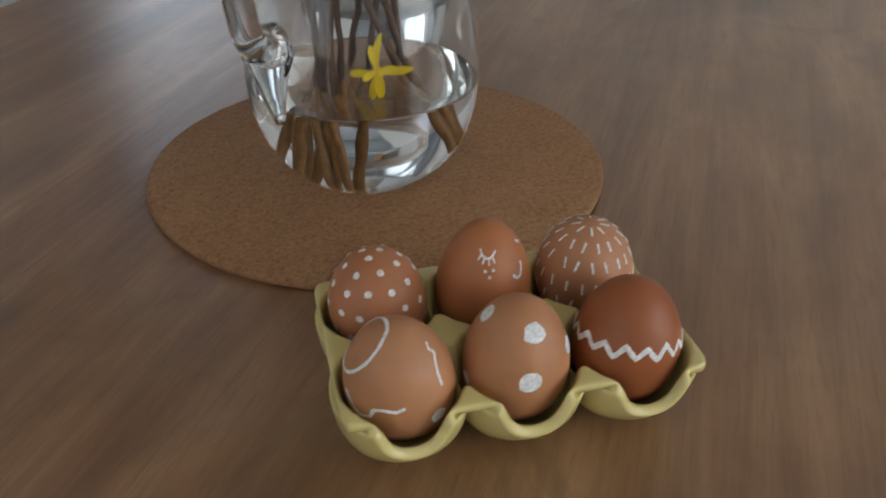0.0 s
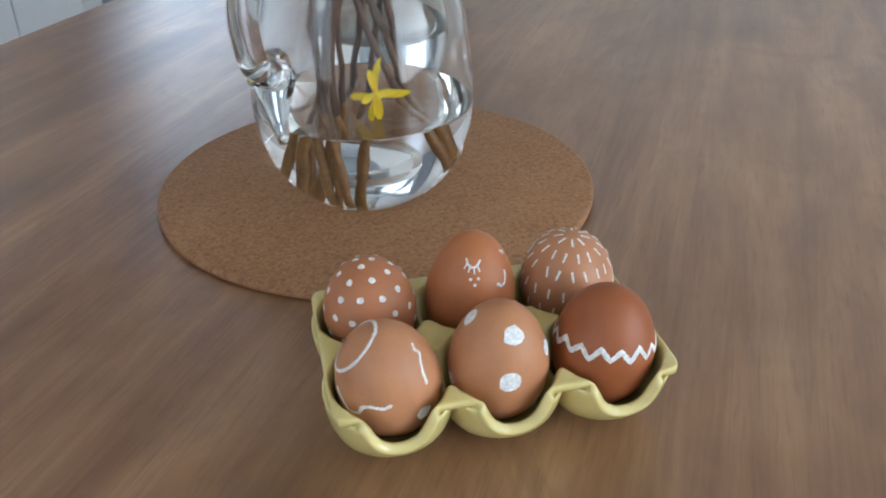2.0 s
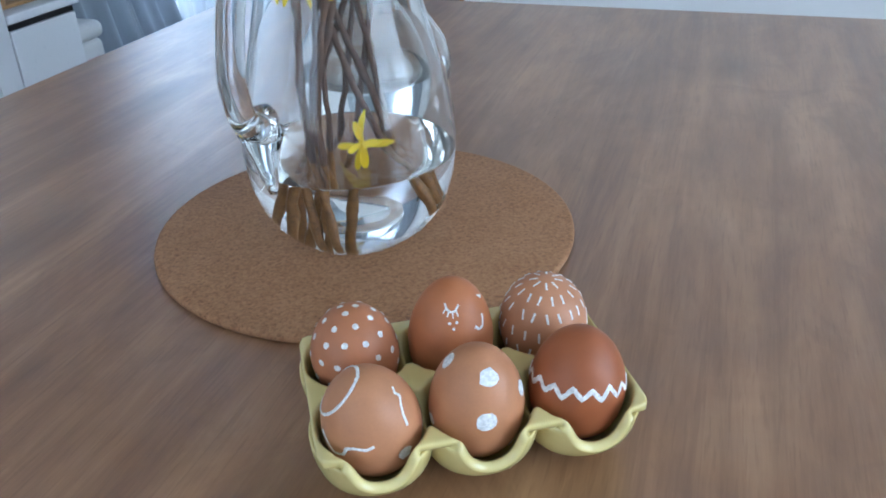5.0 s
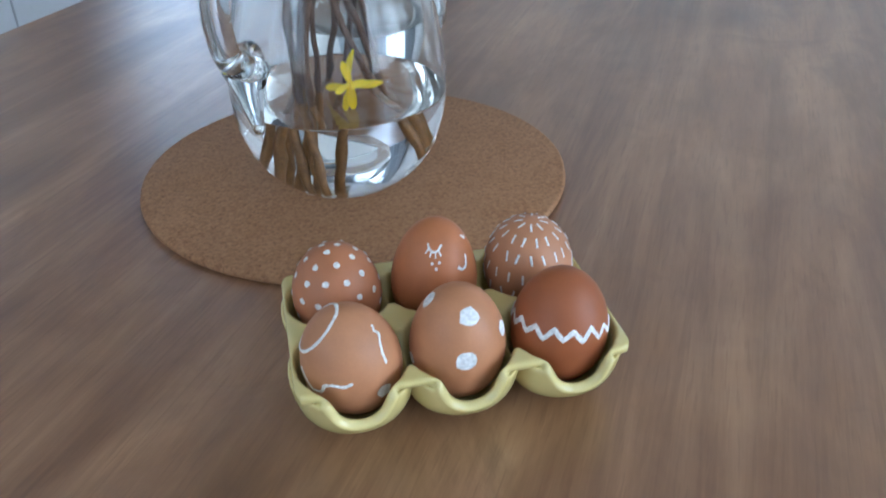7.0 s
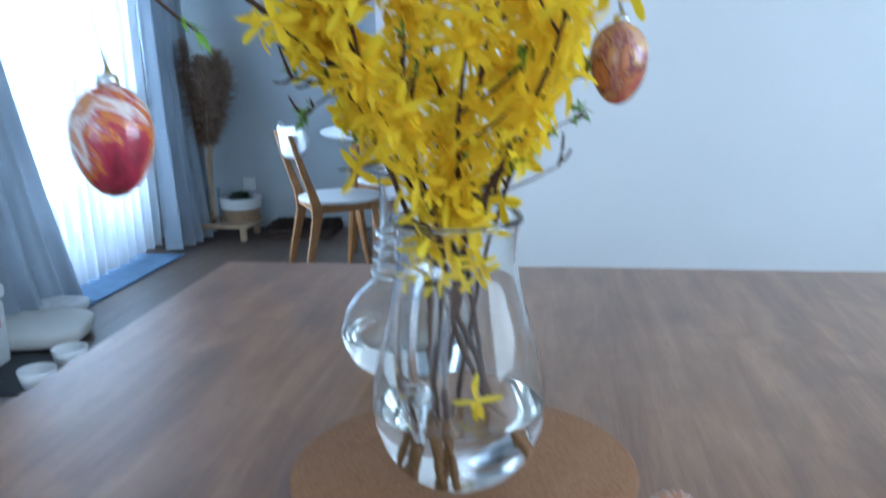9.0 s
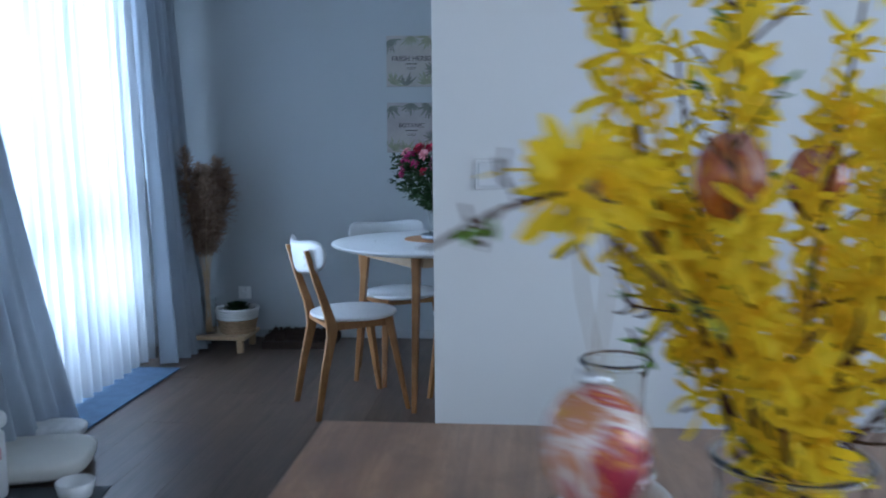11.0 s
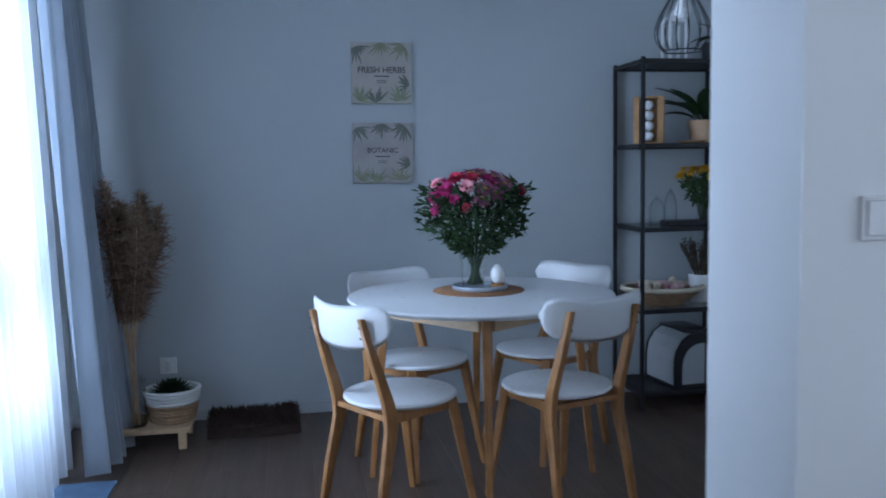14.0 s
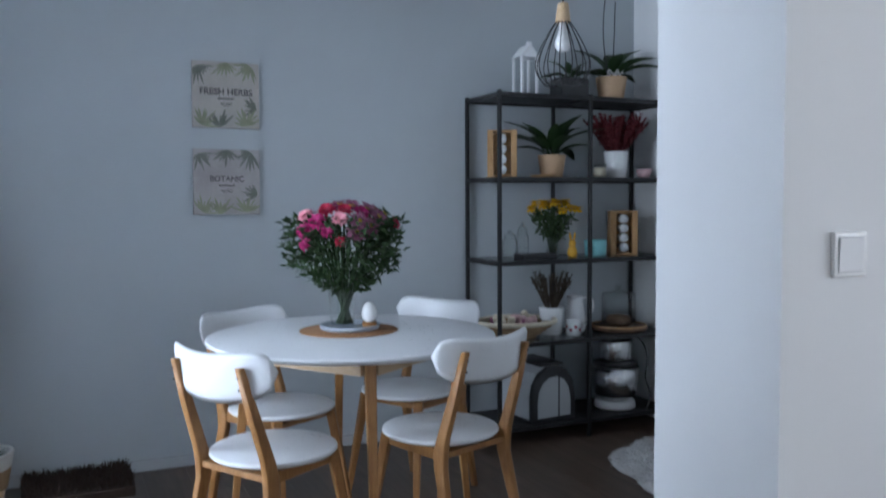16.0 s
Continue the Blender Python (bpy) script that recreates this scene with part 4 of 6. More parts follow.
# ---- round table ----
RX, RY = -0.69, 3.745
rt = thing("round_table", "round white table on four slanted wooden legs", "table", pose(RX, RY, 0, 0, 0, -9.5))
part("tabletop", b_lathe([(0, 0.722), (0.500, 0.722), (0.512, 0.725), (0.5235, 0.733), (0.525, 0.738), (0.5235, 0.743), (0.518, 0.7455), (0, 0.746)], 96), M_LACQ, rt)
for k in range(4):
    q = pose(0, 0, 0, 0, 0, 90 * k)
    lg = bar((0, -0.375, 0.722), (0, -0.445, 0.0), 0.038, 0.038, 0.004)
    for v in lg.verts:
        s = 0.55 + 0.45 * v.co.z / 0.72
        cy = -0.445 + 0.07 * v.co.z / 0.722
        v.co.x *= s
        v.co.y = cy + (v.co.y - cy) * s
    part("leg", lg, M_LEG, rt, smooth=False, at=q)
    part("apron", bar((0.022, -0.362, 0.69), (0.362, -0.022, 0.69), 0.022, 0.062, 0.002), M_BIRCH, rt, smooth=False, at=q)

solo("table_mat", b_lathe([(0, 0), (0.183, 0), (0.185, 0.002), (0.183, 0.004), (0, 0.004)], 72), M_CORK, "round brown cork mat on the white table", "table mat", pose(-0.682, 3.815, 0.746))
solo("round_tray", b_lathe([(0, 0), (0.105, 0), (0.112, 0.004), (0.114, 0.018), (0.110, 0.019), (0.107, 0.008), (0, 0.007)], 64), M_GPLATE, "shallow round blue-grey tray on a cork mat", "tray", pose(-0.672, 3.83, 0.750))
vs = thing("flower_vase", "flared clear glass vase full of green stems", "vase", pose(-0.70, 3.835, 0.757))
V_OUT = [(0, 0), (0.041, 0), (0.044, 0.004), (0.045, 0.03), (0.048, 0.08), (0.053, 0.13), (0.058, 0.168)]
part("body", b_lathe(V_OUT + [(0.0555, 0.168)] + [(max(r - 0.003, 0), z + (0.006 if z < 0.01 else 0)) for r, z in V_OUT[2:]][::-1] + [(0, 0.01)], 40), M_THIN, vs)
rb = random.Random(11)
bq = thing("bouquet", "full bouquet of pink, magenta and red flowers with dark foliage", "bouquet", pose(-0.69, 3.835, 0.757))
BC = Vector((0.0, 0.0, 0.40))
for k in range(24):
    a = k * 2.4
    r1 = 0.10 * math.sqrt((k + 0.5) / 24)
    part("stem", b_tube(curve_pts([(-0.34 * r1 * math.cos(a + 0.8), -0.34 * r1 * math.sin(a + 0.8), 0.014), (0.47 * r1 * math.cos(a), 0.47 * r1 * math.sin(a), 0.15), (1.6 * r1 * math.cos(a), 1.6 * r1 * math.sin(a), 0.40)], 6), 0.0044, 6), M_LEAF, bq)
for nm, mt, cnt in (("foliage", M_LEAF, 1500), ("light_foliage", M_LEAF2, 520)):
    lb = bmesh.new()
    for k in range(cnt):
        a, u = rb.uniform(0, 6.28), rb.random()
        z = 0.135 + 0.275 * u ** 0.75
        rr = (0.050 + 0.150 * min(1, max(0, z - 0.135) / 0.10)) * rb.uniform(0.35, 1.0) ** 0.7 * rb.choice((0.92, 1.0, 1.0, 1.14))
        p = Vector((rr * math.cos(a), rr * math.sin(a), z))
        d = (Vector((math.cos(a), math.sin(a), rb.uniform(-0.5, 0.8))) + rnd_dir(rb) * 0.7).normalized()
        ln = rb.uniform(0.020, 0.042)
        add_petal(lb, p, d, rnd_dir(rb), ln, ln * rb.uniform(0.30, 0.48), 0.2, 2)
    tagged(part(nm, lb, mt, bq), kind="stuff")
for k in range(16):
    a = k * 0.393 + rb.uniform(-0.15, 0.15)
    z = rb.uniform(0.24, 0.34)
    lb = bmesh.new()
    d = Vector((math.cos(a), math.sin(a), rb.uniform(-0.2, 0.35))).normalized()
    p0 = Vector((0.09 * math.cos(a), 0.09 * math.sin(a), z))
    L = rb.uniform(0.08, 0.12)
    b_tube([p0, p0 + d * L * 0.5, p0 + d * L - Vector((0, 0, 0.012))], [0.0015, 0.0012, 0.0008], 4, lb)
    for j in range(7):
        q = p0 + d * (L * (0.25 + 0.75 * j / 6))
        for s in (-1, 1):
            add_petal(lb, q, d * 0.6 + d.cross(Vector((0, 0, 1))) * s * 0.8, Vector((0, 0, 1)), 0.022, 0.008, 0.25, 2)
    part("leaf_sprig", lb, M_LEAF2 if k % 3 else M_LEAF, bq)


def flower_head(name, c, d, r, material, layers, petals, label, centre=None):
    bm = bmesh.new()
    c, d = Vector(c), Vector(d).normalized()
    s0 = d.orthogonal().normalized()
    for L in range(layers):
        lift = 0.15 + 1.6 * L / max(1, layers)
        for k in range(petals):
            s = Matrix.Rotation(2 * math.pi * (k + 0.5 * L) / petals + rb.uniform(-0.15, 0.15), 3, d) @ s0
            add_petal(bm, c, (s + d * lift).normalized(), d, r * (1 - 0.35 * L / max(1, layers)) * rb.uniform(0.85, 1.1), r * 0.5, 0.3, 3)
    f = part(name, bm, material, bq, label)
    if centre:
        cb = b_lathe([(0, 0.004), (r * 0.25, 0.003), (r * 0.3, 0), (0, -0.002)], 12)
        bmesh.ops.transform(cb, matrix=Matrix.Translation(c + d * 0.004) @ d.to_track_quat("Z", "Y").to_matrix().to_4x4(), verts=cb.verts[:])
        part("centre", cb, centre, f, "yellow flower centre")


FL = [("carnation", (0.03, -0.10, 0.425), 0.032, M_MAGENTA, 5, 9, "magenta carnation"), ("daisy", (0.09, -0.11, 0.41), 0.034, M_MAUVE, 2, 14, "mauve daisy-like chrysanthemum"), ("carnation", (-0.03, -0.10, 0.435), 0.030, M_RED, 5, 9, "red carnation"), ("daisy", (-0.015, -0.005, 0.455), 0.036, M_MAUVE, 2, 14, "mauve daisy-like chrysanthemum"),
      ("carnation", (-0.055, -0.130, 0.405), 0.030, M_PINK, 5, 9, "pale pink carnation"), ("carnation", (-0.125, -0.095, 0.395), 0.036, M_MAGENTA, 5, 9, "magenta carnation"),
      ("carnation", (-0.160, -0.060, 0.365), 0.034, M_MAGENTA, 5, 9, "magenta carnation"), ("carnation", (-0.150, -0.040, 0.415), 0.032, M_PINK, 4, 9, "pale pink carnation"),
      ("carnation", (-0.085, -0.075, 0.435), 0.034, M_RED, 5, 9, "red carnation"), ("carnation", (0.150, -0.105, 0.385), 0.028, M_RED, 5, 9, "red carnation"),
      ("carnation", (-0.165, -0.080, 0.315), 0.026, M_MAGENTA, 4, 9, "magenta carnation"), ("daisy", (0.010, -0.140, 0.395), 0.036, M_MAUVE, 2, 14, "mauve daisy-like chrysanthemum"),
      ("daisy", (0.050, -0.135, 0.375), 0.036, M_MAUVE, 2, 14, "mauve daisy-like chrysanthemum"), ("daisy", (-0.005, -0.150, 0.355), 0.034, M_MAUVE, 2, 14, "mauve daisy-like chrysanthemum"),
      ("daisy", (0.060, -0.070, 0.440), 0.036, M_MAUVE, 2, 14, "mauve daisy-like chrysanthemum"), ("daisy", (0.010, -0.060, 0.450), 0.036, M_MAUVE, 2, 14, "mauve daisy-like chrysanthemum"),
      ("daisy", (0.110, -0.020, 0.430), 0.034, M_MAUVE, 2, 14, "mauve daisy-like chrysanthemum"), ("carnation", (-0.020, 0.06, 0.44), 0.034, M_MAGENTA, 5, 9, "magenta carnation"),
      ("carnation", (0.10, 0.08, 0.41), 0.034, M_RED, 5, 9, "red carnation"), ("carnation", (-0.11, 0.06, 0.41), 0.034, M_MAGENTA, 5, 9, "magenta carnation"), ("daisy", (0.125, -0.07, 0.42), 0.034, M_LEAF2, 2, 12, "pale green chrysanthemum"),
      ("carnation", (-0.10, -0.125, 0.36), 0.026, M_MAGENTA, 4, 9, "magenta carnation"), ("carnation", (-0.06, -0.14, 0.325), 0.020, M_RED, 4, 8, "dark red carnation bud")]
for nm, c, r, mt, la, pe, lab in FL:
    flower_head(nm, (c[0] * 1.06, c[1] * 1.1, c[2] + 0.006), Vector(c) - Vector((0, 0, 0.28)), r * 1.10, mt, la, pe, lab, M_POLLEN if nm == "daisy" else None)

we = thing("egg_ornament", "white ceramic egg standing in a small wooden cup", "egg ornament", pose(-0.605, 3.80, 0.757))
part("cup", b_lathe([(0, 0), (0.026, 0), (0.028, 0.004), (0.026, 0.02), (0.022, 0.018), (0, 0.014)], 28), M_LEG, we, "small wooden cup")
part("shell", b_lathe([(r, z + 0.055) for r, z in egg_profile(0.041, 0.030, 0.1, 20)], 32), M_WHITE, we)


# ---- chairs ----
def chair(m):
    c = thing("dining_chair", "white lacquered chair with oiled wooden legs and round seat", "chair", m, "chairs round the white table")
    part("seat", b_lathe([(0, 0.437), (0.180, 0.437), (0.195, 0.440), (0.2015, 0.447), (0.2005, 0.453), (0.194, 0.457), (0, 0.4545)], 56), M_LACQ, c)
    bm = bmesh.new()
    n, k = 22, 8
    fr, bk = [], []
    for i in range(n + 1):
        u = -1 + 2 * i / n
        hh = 0.075 * max(0.0, 1 - abs(u) ** 6) ** 0.5
        x = 0.226 * u
        y = -0.264 + 0.070 * u * u
        zc = 0.722 + 0.030 * u * u
        slope = 0.12
        r0, r1 = [], []
        for j in range(k + 1):
            v = -1 + 2 * j / k
            z = zc + v * hh
            th = 0.008 * max(0.0, 1 - max(abs(v) ** 4, abs(u) ** 8)) ** 0.5
            r0.append(bm.verts.new((x, y - slope * v * hh + th, z)))
            r1.append(bm.verts.new((x, y - slope * v * hh - th, z)))
        fr.append(r0)
        bk.append(r1)
    for i in range(n):
        for j in range(k):
            bm.faces.new((fr[i][j], fr[i][j + 1], fr[i + 1][j + 1], fr[i + 1][j]))
            bm.faces.new((bk[i][j], bk[i + 1][j], bk[i + 1][j + 1], bk[i][j + 1]))
    bmesh.ops.remove_doubles(bm, verts=bm.verts[:], dist=0.0006)
    bmesh.ops.recalc_face_normals(bm, faces=bm.faces[:])
    part("backrest", bm, M_LACQ, c)
    for s in (-1, 1):
        kn, ft, tp = Vector((0.150 * s, -0.158, 0.425)), Vector((0.168 * s, -0.235, 0.0)), Vector((0.142 * s, -0.262, 0.762))
        leg = bmesh.new()
        rows = []
        for p, wx, wy in ((ft, 0.022, 0.026), (ft.lerp(kn, 0.5), 0.025, 0.034), (kn - Vector((0, 0, 0.05)), 0.026, 0.046), (kn, 0.026, 0.05), (kn + Vector((0, -0.012, 0.05)), 0.026, 0.042), (kn.lerp(tp, 0.6), 0.025, 0.03), (tp, 0.022, 0.022)):
            rows.append([leg.verts.new(p + Vector((a * wx / 2, b * wy / 2, 0))) for a, b in ((-1, -1), (1, -1), (1, 1), (-1, 1))])
        for a, b in zip(rows, rows[1:]):
            for i in range(4):
                leg.faces.new((a[i], a[(i + 1) % 4], b[(i + 1) % 4], b[i]))
        leg.faces.new(rows[0][::-1])
        leg.faces.new(rows[-1])
        bmesh.ops.bevel(leg, geom=[e for e in leg.edges if abs(e.verts[0].co.z - e.verts[1].co.z) > 0.02], offset=0.005, segments=2, affect="EDGES", profile=0.5)
        rl = part("rear_leg", leg, M_LEG, c)
        for z in (0.70, 0.735):
            b = b_lathe([(0, 0), (0.004, 0), (0.0035, 0.0015), (0, 0.002)], 10)
            bmesh.ops.transform(b, matrix=Matrix.Translation((0.143 * s, -0.262 + (0.762 - z) * 0.13 - 0.0125, z)) @ Matrix.Rotation(radians(90), 4, "X"), verts=b.verts[:])
            part("bolt", b, M_BLACK, rl, "dark bolt head")
        fl = bar((0.138 * s, 0.120, 0.436), (0.180 * s, 0.195, 0.0), 0.04, 0.036, 0.006)
        for v in fl.verts:
            f = 0.55 + 0.45 * v.co.z / 0.436
            cx, cy = 0.180 * s + (0.138 - 0.180) * s * v.co.z / 0.436, 0.195 - 0.075 * v.co.z / 0.436
            v.co.x, v.co.y = cx + (v.co.x - cx) * f, cy + (v.co.y - cy) * f
        part("front_leg", fl, M_LEG, c, smooth=False)
        part("seat_rail", bar((0.146 * s, -0.15, 0.417), (0.136 * s, 0.115, 0.417), 0.02, 0.036), M_LEG, c, smooth=False)
    part("seat_rail", bar((-0.14, -0.155, 0.417), (0.14, -0.155, 0.417), 0.036, 0.02), M_LEG, c, smooth=False)
    part("seat_rail", bar((-0.125, 0.118, 0.417), (0.125, 0.118, 0.417), 0.036, 0.02), M_LEG, c, smooth=False)
    return c


ch = chair(pose(-1.058, 3.428, 0, 0, 0, 31 - 90))
for x, y, a in ((-0.482, 3.42, 110), (-0.905, 3.965, -60), (-0.350, 4.035, -150)):
    copy_thing(ch, pose(x, y, 0, 0, 0, a - 90))


# ---- pictures, switch, socket ----
def text_bm(words, size):
    cu = bpy.data.curves.new("letters", "FONT")
    cu.body, cu.size, cu.align_x, cu.align_y, cu.extrude = words, size, "CENTER", "CENTER", 0.0002
    cu.offset = size * 0.018
    ob = bpy.data.objects.new("letters", cu)
    me = bpy.data.meshes.new_from_object(ob)
    bm = bmesh.new()
    bm.from_mesh(me)
    bpy.data.meshes.remove(me)
    bpy.data.objects.remove(ob)
    bmesh.ops.transform(bm, matrix=Matrix.Rotation(radians(90), 4, "X"), verts=bm.verts[:])
    return bm


def picture(x, z, base, leaf, leaf2, words, label, seed, tilt):
    r = random.Random(seed)
    p = thing("canvas_picture", label, "picture", pose(x, YF, z, 0, tilt, 0), "two pictures on the grey wall")
    part("canvas", b_box((-0.152, -0.022, -0.152), (0.152, 0, 0.152), 0.002), base, p, smooth=False)
    for cx, cz, a0, cnt in ((-0.11, -0.14, 75, 9), (-0.03, -0.15, 100, 7), (0.09, -0.14, 100, 9), (0.14, -0.06, 170, 6), (-0.13, 0.13, -60, 9), (0.0, 0.15, -90, 8), (0.11, 0.14, -120, 9)):
        bm = bmesh.new()
        for k in range(cnt):
            a = radians(a0 + (k - cnt / 2) * 17 + r.uniform(-6, 6))
            d = Vector((math.cos(a), 0, math.sin(a)))
            s = Vector((-d.z, 0, d.x))
            L, wd = r.uniform(0.055, 0.095), r.uniform(0.008, 0.015)
            b = Vector((cx, -0.0235 - 0.0002 * (k % 5), cz))
            vs_ = [bm.verts.new(b + d * L * u + s * wd * h) for u, h in ((0, 0), (0.35, 0.5), (0.75, 0.35), (1, 0), (0.75, -0.35), (0.35, -0.5))]
            for v in vs_:
                v.co.x, v.co.z = max(-0.151, min(0.151, v.co.x)), max(-0.151, min(0.151, v.co.z))
            try:
                bm.faces.new(vs_)
            except ValueError:
                pass
        part("printed_leaf", bm, leaf if r.random() < 0.6 else leaf2, p, "soft printed palm leaf", smooth=False)
    part("lettering", text_bm(words, 0.041 if len(words) > 8 else 0.036), M_INK, p, "dark printed capitals", smooth=False, at=pose(0, -0.0238, 0.014))
    for wd, zz, hh in ((0.075, -0.016, 0.006), (0.055, -0.038, 0.003), (0.045, -0.047, 0.003)):
        part("printed_line", b_box((-wd / 2, -0.0236, zz - hh / 2), (wd / 2, -0.0221, zz + hh / 2), 0), M_INK, p, smooth=False)


picture(-0.947, 1.722, M_PRINT1, M_SAGE, M_OLIVE, "FRESH HERBS", "square canvas with sage palm leaves and the words fresh herbs", 3, 0.4)
picture(-0.950, 1.322, M_PRINT2, M_OLIVE, M_SAGE, "BOTANIC", "square canvas with grey palm leaves and the word botanic", 8, 0.6)

sw = thing("light_switch", "white square light switch on the white wall", "switch", pose(-0.365, 1.872, 1.132))
part("frame", b_box((-0.041, -0.0095, -0.041), (0.041, 0, 0.041), 0.003, 3), M_WHITE, sw, smooth=False)
part("rocker", b_box((-0.031, -0.0125, -0.031), (0.031, -0.0094, 0.031), 0.0012, 2), M_TRIM, sw, smooth=False, at=pose(0, 0, 0, 2, 0, 0))
# Thin grey plate: the shade in the rocker's gap, put in as colour.
part("rocker_gap_shade", b_box((-0.0325, -0.0098, -0.0325), (0.0325, -0.0092, 0.0325), 0), M_GREYT, sw, "narrow grey rim coloured as the shade round the rocker", smooth=False)
so = thing("wall_socket", "white double wall socket above the baseboard", "socket", pose(-2.04, YF, 0.29))
part("plate", b_box((-0.041, -0.012, -0.041), (0.041, 0, 0.041), 0.004), M_WHITE, so, smooth=False)
for zz in (-0.018, 0.018):
    part("outlet", b_tube([(0, -0.0125, zz), (0, -0.0118, zz)], 0.014, 16), M_APPL, so)


# ---- pendant lamp ----
PX, PY = -0.03, 3.36
pl = thing("pendant_lamp", "black wire cage pendant lamp with a wooden socket", "lamp", pose(PX, PY, 0))
part("cable", b_tube([(0, 0, 1.92), (0, 0, H)], 0.003, 8), M_BLACK, pl)
part("canopy", b_lathe([(0, H - 0.025), (0.045, H - 0.024), (0.05, H), (0, H)], 24), M_BLACK, pl)
part("socket", b_lathe([(0, 1.852), (0.026, 1.852), (0.027, 1.86), (0.019, 1.918), (0.012, 1.922), (0, 1.922)], 28), M_BIRCH, pl, "pale turned wooden socket")
part("bulb", b_lathe([(0, 1.748), (0.018, 1.752), (0.029, 1.77), (0.029, 1.785), (0.020, 1.81), (0.014, 1.83), (0.014, 1.851), (0, 1.851)], 24), M_WHITE, pl, "opal bulb, unlit")
for k in range(14):
    a = 2 * math.pi * k / 14
    prof = [(0.024, 1.855), (0.045, 1.825), (0.078, 1.765), (0.096, 1.712), (0.090, 1.672), (0.066, 1.638)]
    part("wire", b_tube(curve_pts([(r * math.cos(a), r * math.sin(a), z) for r, z in prof], 4), 0.002, 5), M_BLACK, pl)
part("ring", b_tube([(0.066 * math.cos(2 * math.pi * k / 24), 0.066 * math.sin(2 * math.pi * k / 24), 1.638) for k in range(25)], 0.0025, 6, cap=False), M_BLACK, pl)

# ---- shelf ----
SX0, SX1, SY0, SY1 = 0.29, 1.335, 4.44, 4.80
sh = thing("shelf_unit", "tall black metal shelf unit with glass and metal boards", "shelf", pose(0, 0, 0))
SP_ = 0.018
for x in (SX0, (SX0 + SX1) / 2, SX1):
    for y in (SY0, SY1):
        part("post", b_box((x - SP_ / 2, y - SP_ / 2, 0), (x + SP_ / 2, y + SP_ / 2, 1.765), 0.002), M_BLACK, sh, smooth=False)
for z in (0.10, 0.52, 0.93, 1.345, 1.755):
    for y in (SY0, SY1):
        for x0, x1 in ((SX0, (SX0 + SX1) / 2), ((SX0 + SX1) / 2, SX1)):
            part("rail", b_box((x0 + SP_ / 2, y - 0.011, z - 0.022), (x1 - SP_ / 2, y + 0.011, z), 0.002), M_BLACK, sh, smooth=False)
    for x in (SX0, (SX0 + SX1) / 2, SX1):
        part("cross_rail", b_box((x - 0.011, SY0 + 0.012, z - 0.022), (x + 0.011, SY1 - 0.012, z), 0.002), M_BLACK, sh, smooth=False)
    for x0, x1 in ((SX0, (SX0 + SX1) / 2), ((SX0 + SX1) / 2, SX1)):
        glass = 0.3 < z < 1.0 and x0 == SX0 or z == 0.93
        g = part("board", b_box((x0 + 0.013, SY0 + 0.013, z - 0.012), (x1 - 0.013, SY1 - 0.013, z + 0.001), 0.001), M_THIN if glass else M_BLACK, sh, "clear glass board" if glass else "black metal board", smooth=False)
S = {0: 0.101, 1: 0.521, 2: 0.931, 3: 1.346, 4: 1.756}


def pot(name, x, y, z, r0, r1, h, material, label, group=""):
    return solo(name, b_lathe([(0, 0), (r0, 0), (r0 + 0.002, 0.003), (r1, h - 0.002), (r1 - 0.002, h), (r1 - 0.006, h - 0.002), (r1 - 0.008, h - 0.018), (0, h - 0.02)], 32), material, label, "plant pot", pose(x, y, z), group)


def sprays(name, x, y, z, cnt, h, spread, material, label, leaf=(0.006, 0.012), seed=1, stemr=0.0016, cat="plant"):
    """Upright thin shoots set with tiny leaves."""
    r = random.Random(seed)
    t = thing(name, label, cat, pose(x, y, z))
    for k in range(cnt):
        a, s = r.uniform(0, 6.28), spread * math.sqrt(r.random())
        tip = Vector((s * math.cos(a), s * math.sin(a), h * r.uniform(0.7, 1.0)))
        base = Vector((tip.x * 0.25, tip.y * 0.25, 0))
        pts = curve_pts([base, base.lerp(tip, 0.5) + Vector((0, 0, 0.01)), tip], 5)
        bm = b_tube(pts, stemr, 5)
        for p in pts[2:]:
            for _ in range(5):
                add_petal(bm, p, (rnd_dir(r) + Vector((0, 0, 0.6))).normalized(), rnd_dir(r), r.uniform(*leaf), leaf[0] * 0.7, 0.2, 2)
        part("shoot", bm, material, t)
    return t


def broad_plant(name, x, y, z, cnt, length, material, label, seed, droop=0.6, width=0.35):
    r = random.Random(seed)
    t = thing(name, label, "plant", pose(x, y, z))
    for k in range(cnt):
        a = 2.4 * k + r.uniform(-0.3, 0.3)
        up = r.uniform(0.25, 2.0)
        d = Vector((math.cos(a), math.sin(a), up)).normalized()
        ln = length * r.uniform(0.7, 1.1)
        bm = bmesh.new()
        b_tube([(0, 0, -0.005), d * ln * 0.28], [0.003, 0.0025], 6, bm)
        add_petal(bm, d * ln * 0.25, d, Vector((0, 0, 1)), ln * 0.8, ln * width, droop * r.uniform(0.5, 1), 6)
        part("leaf", bm, material, t)
    return t


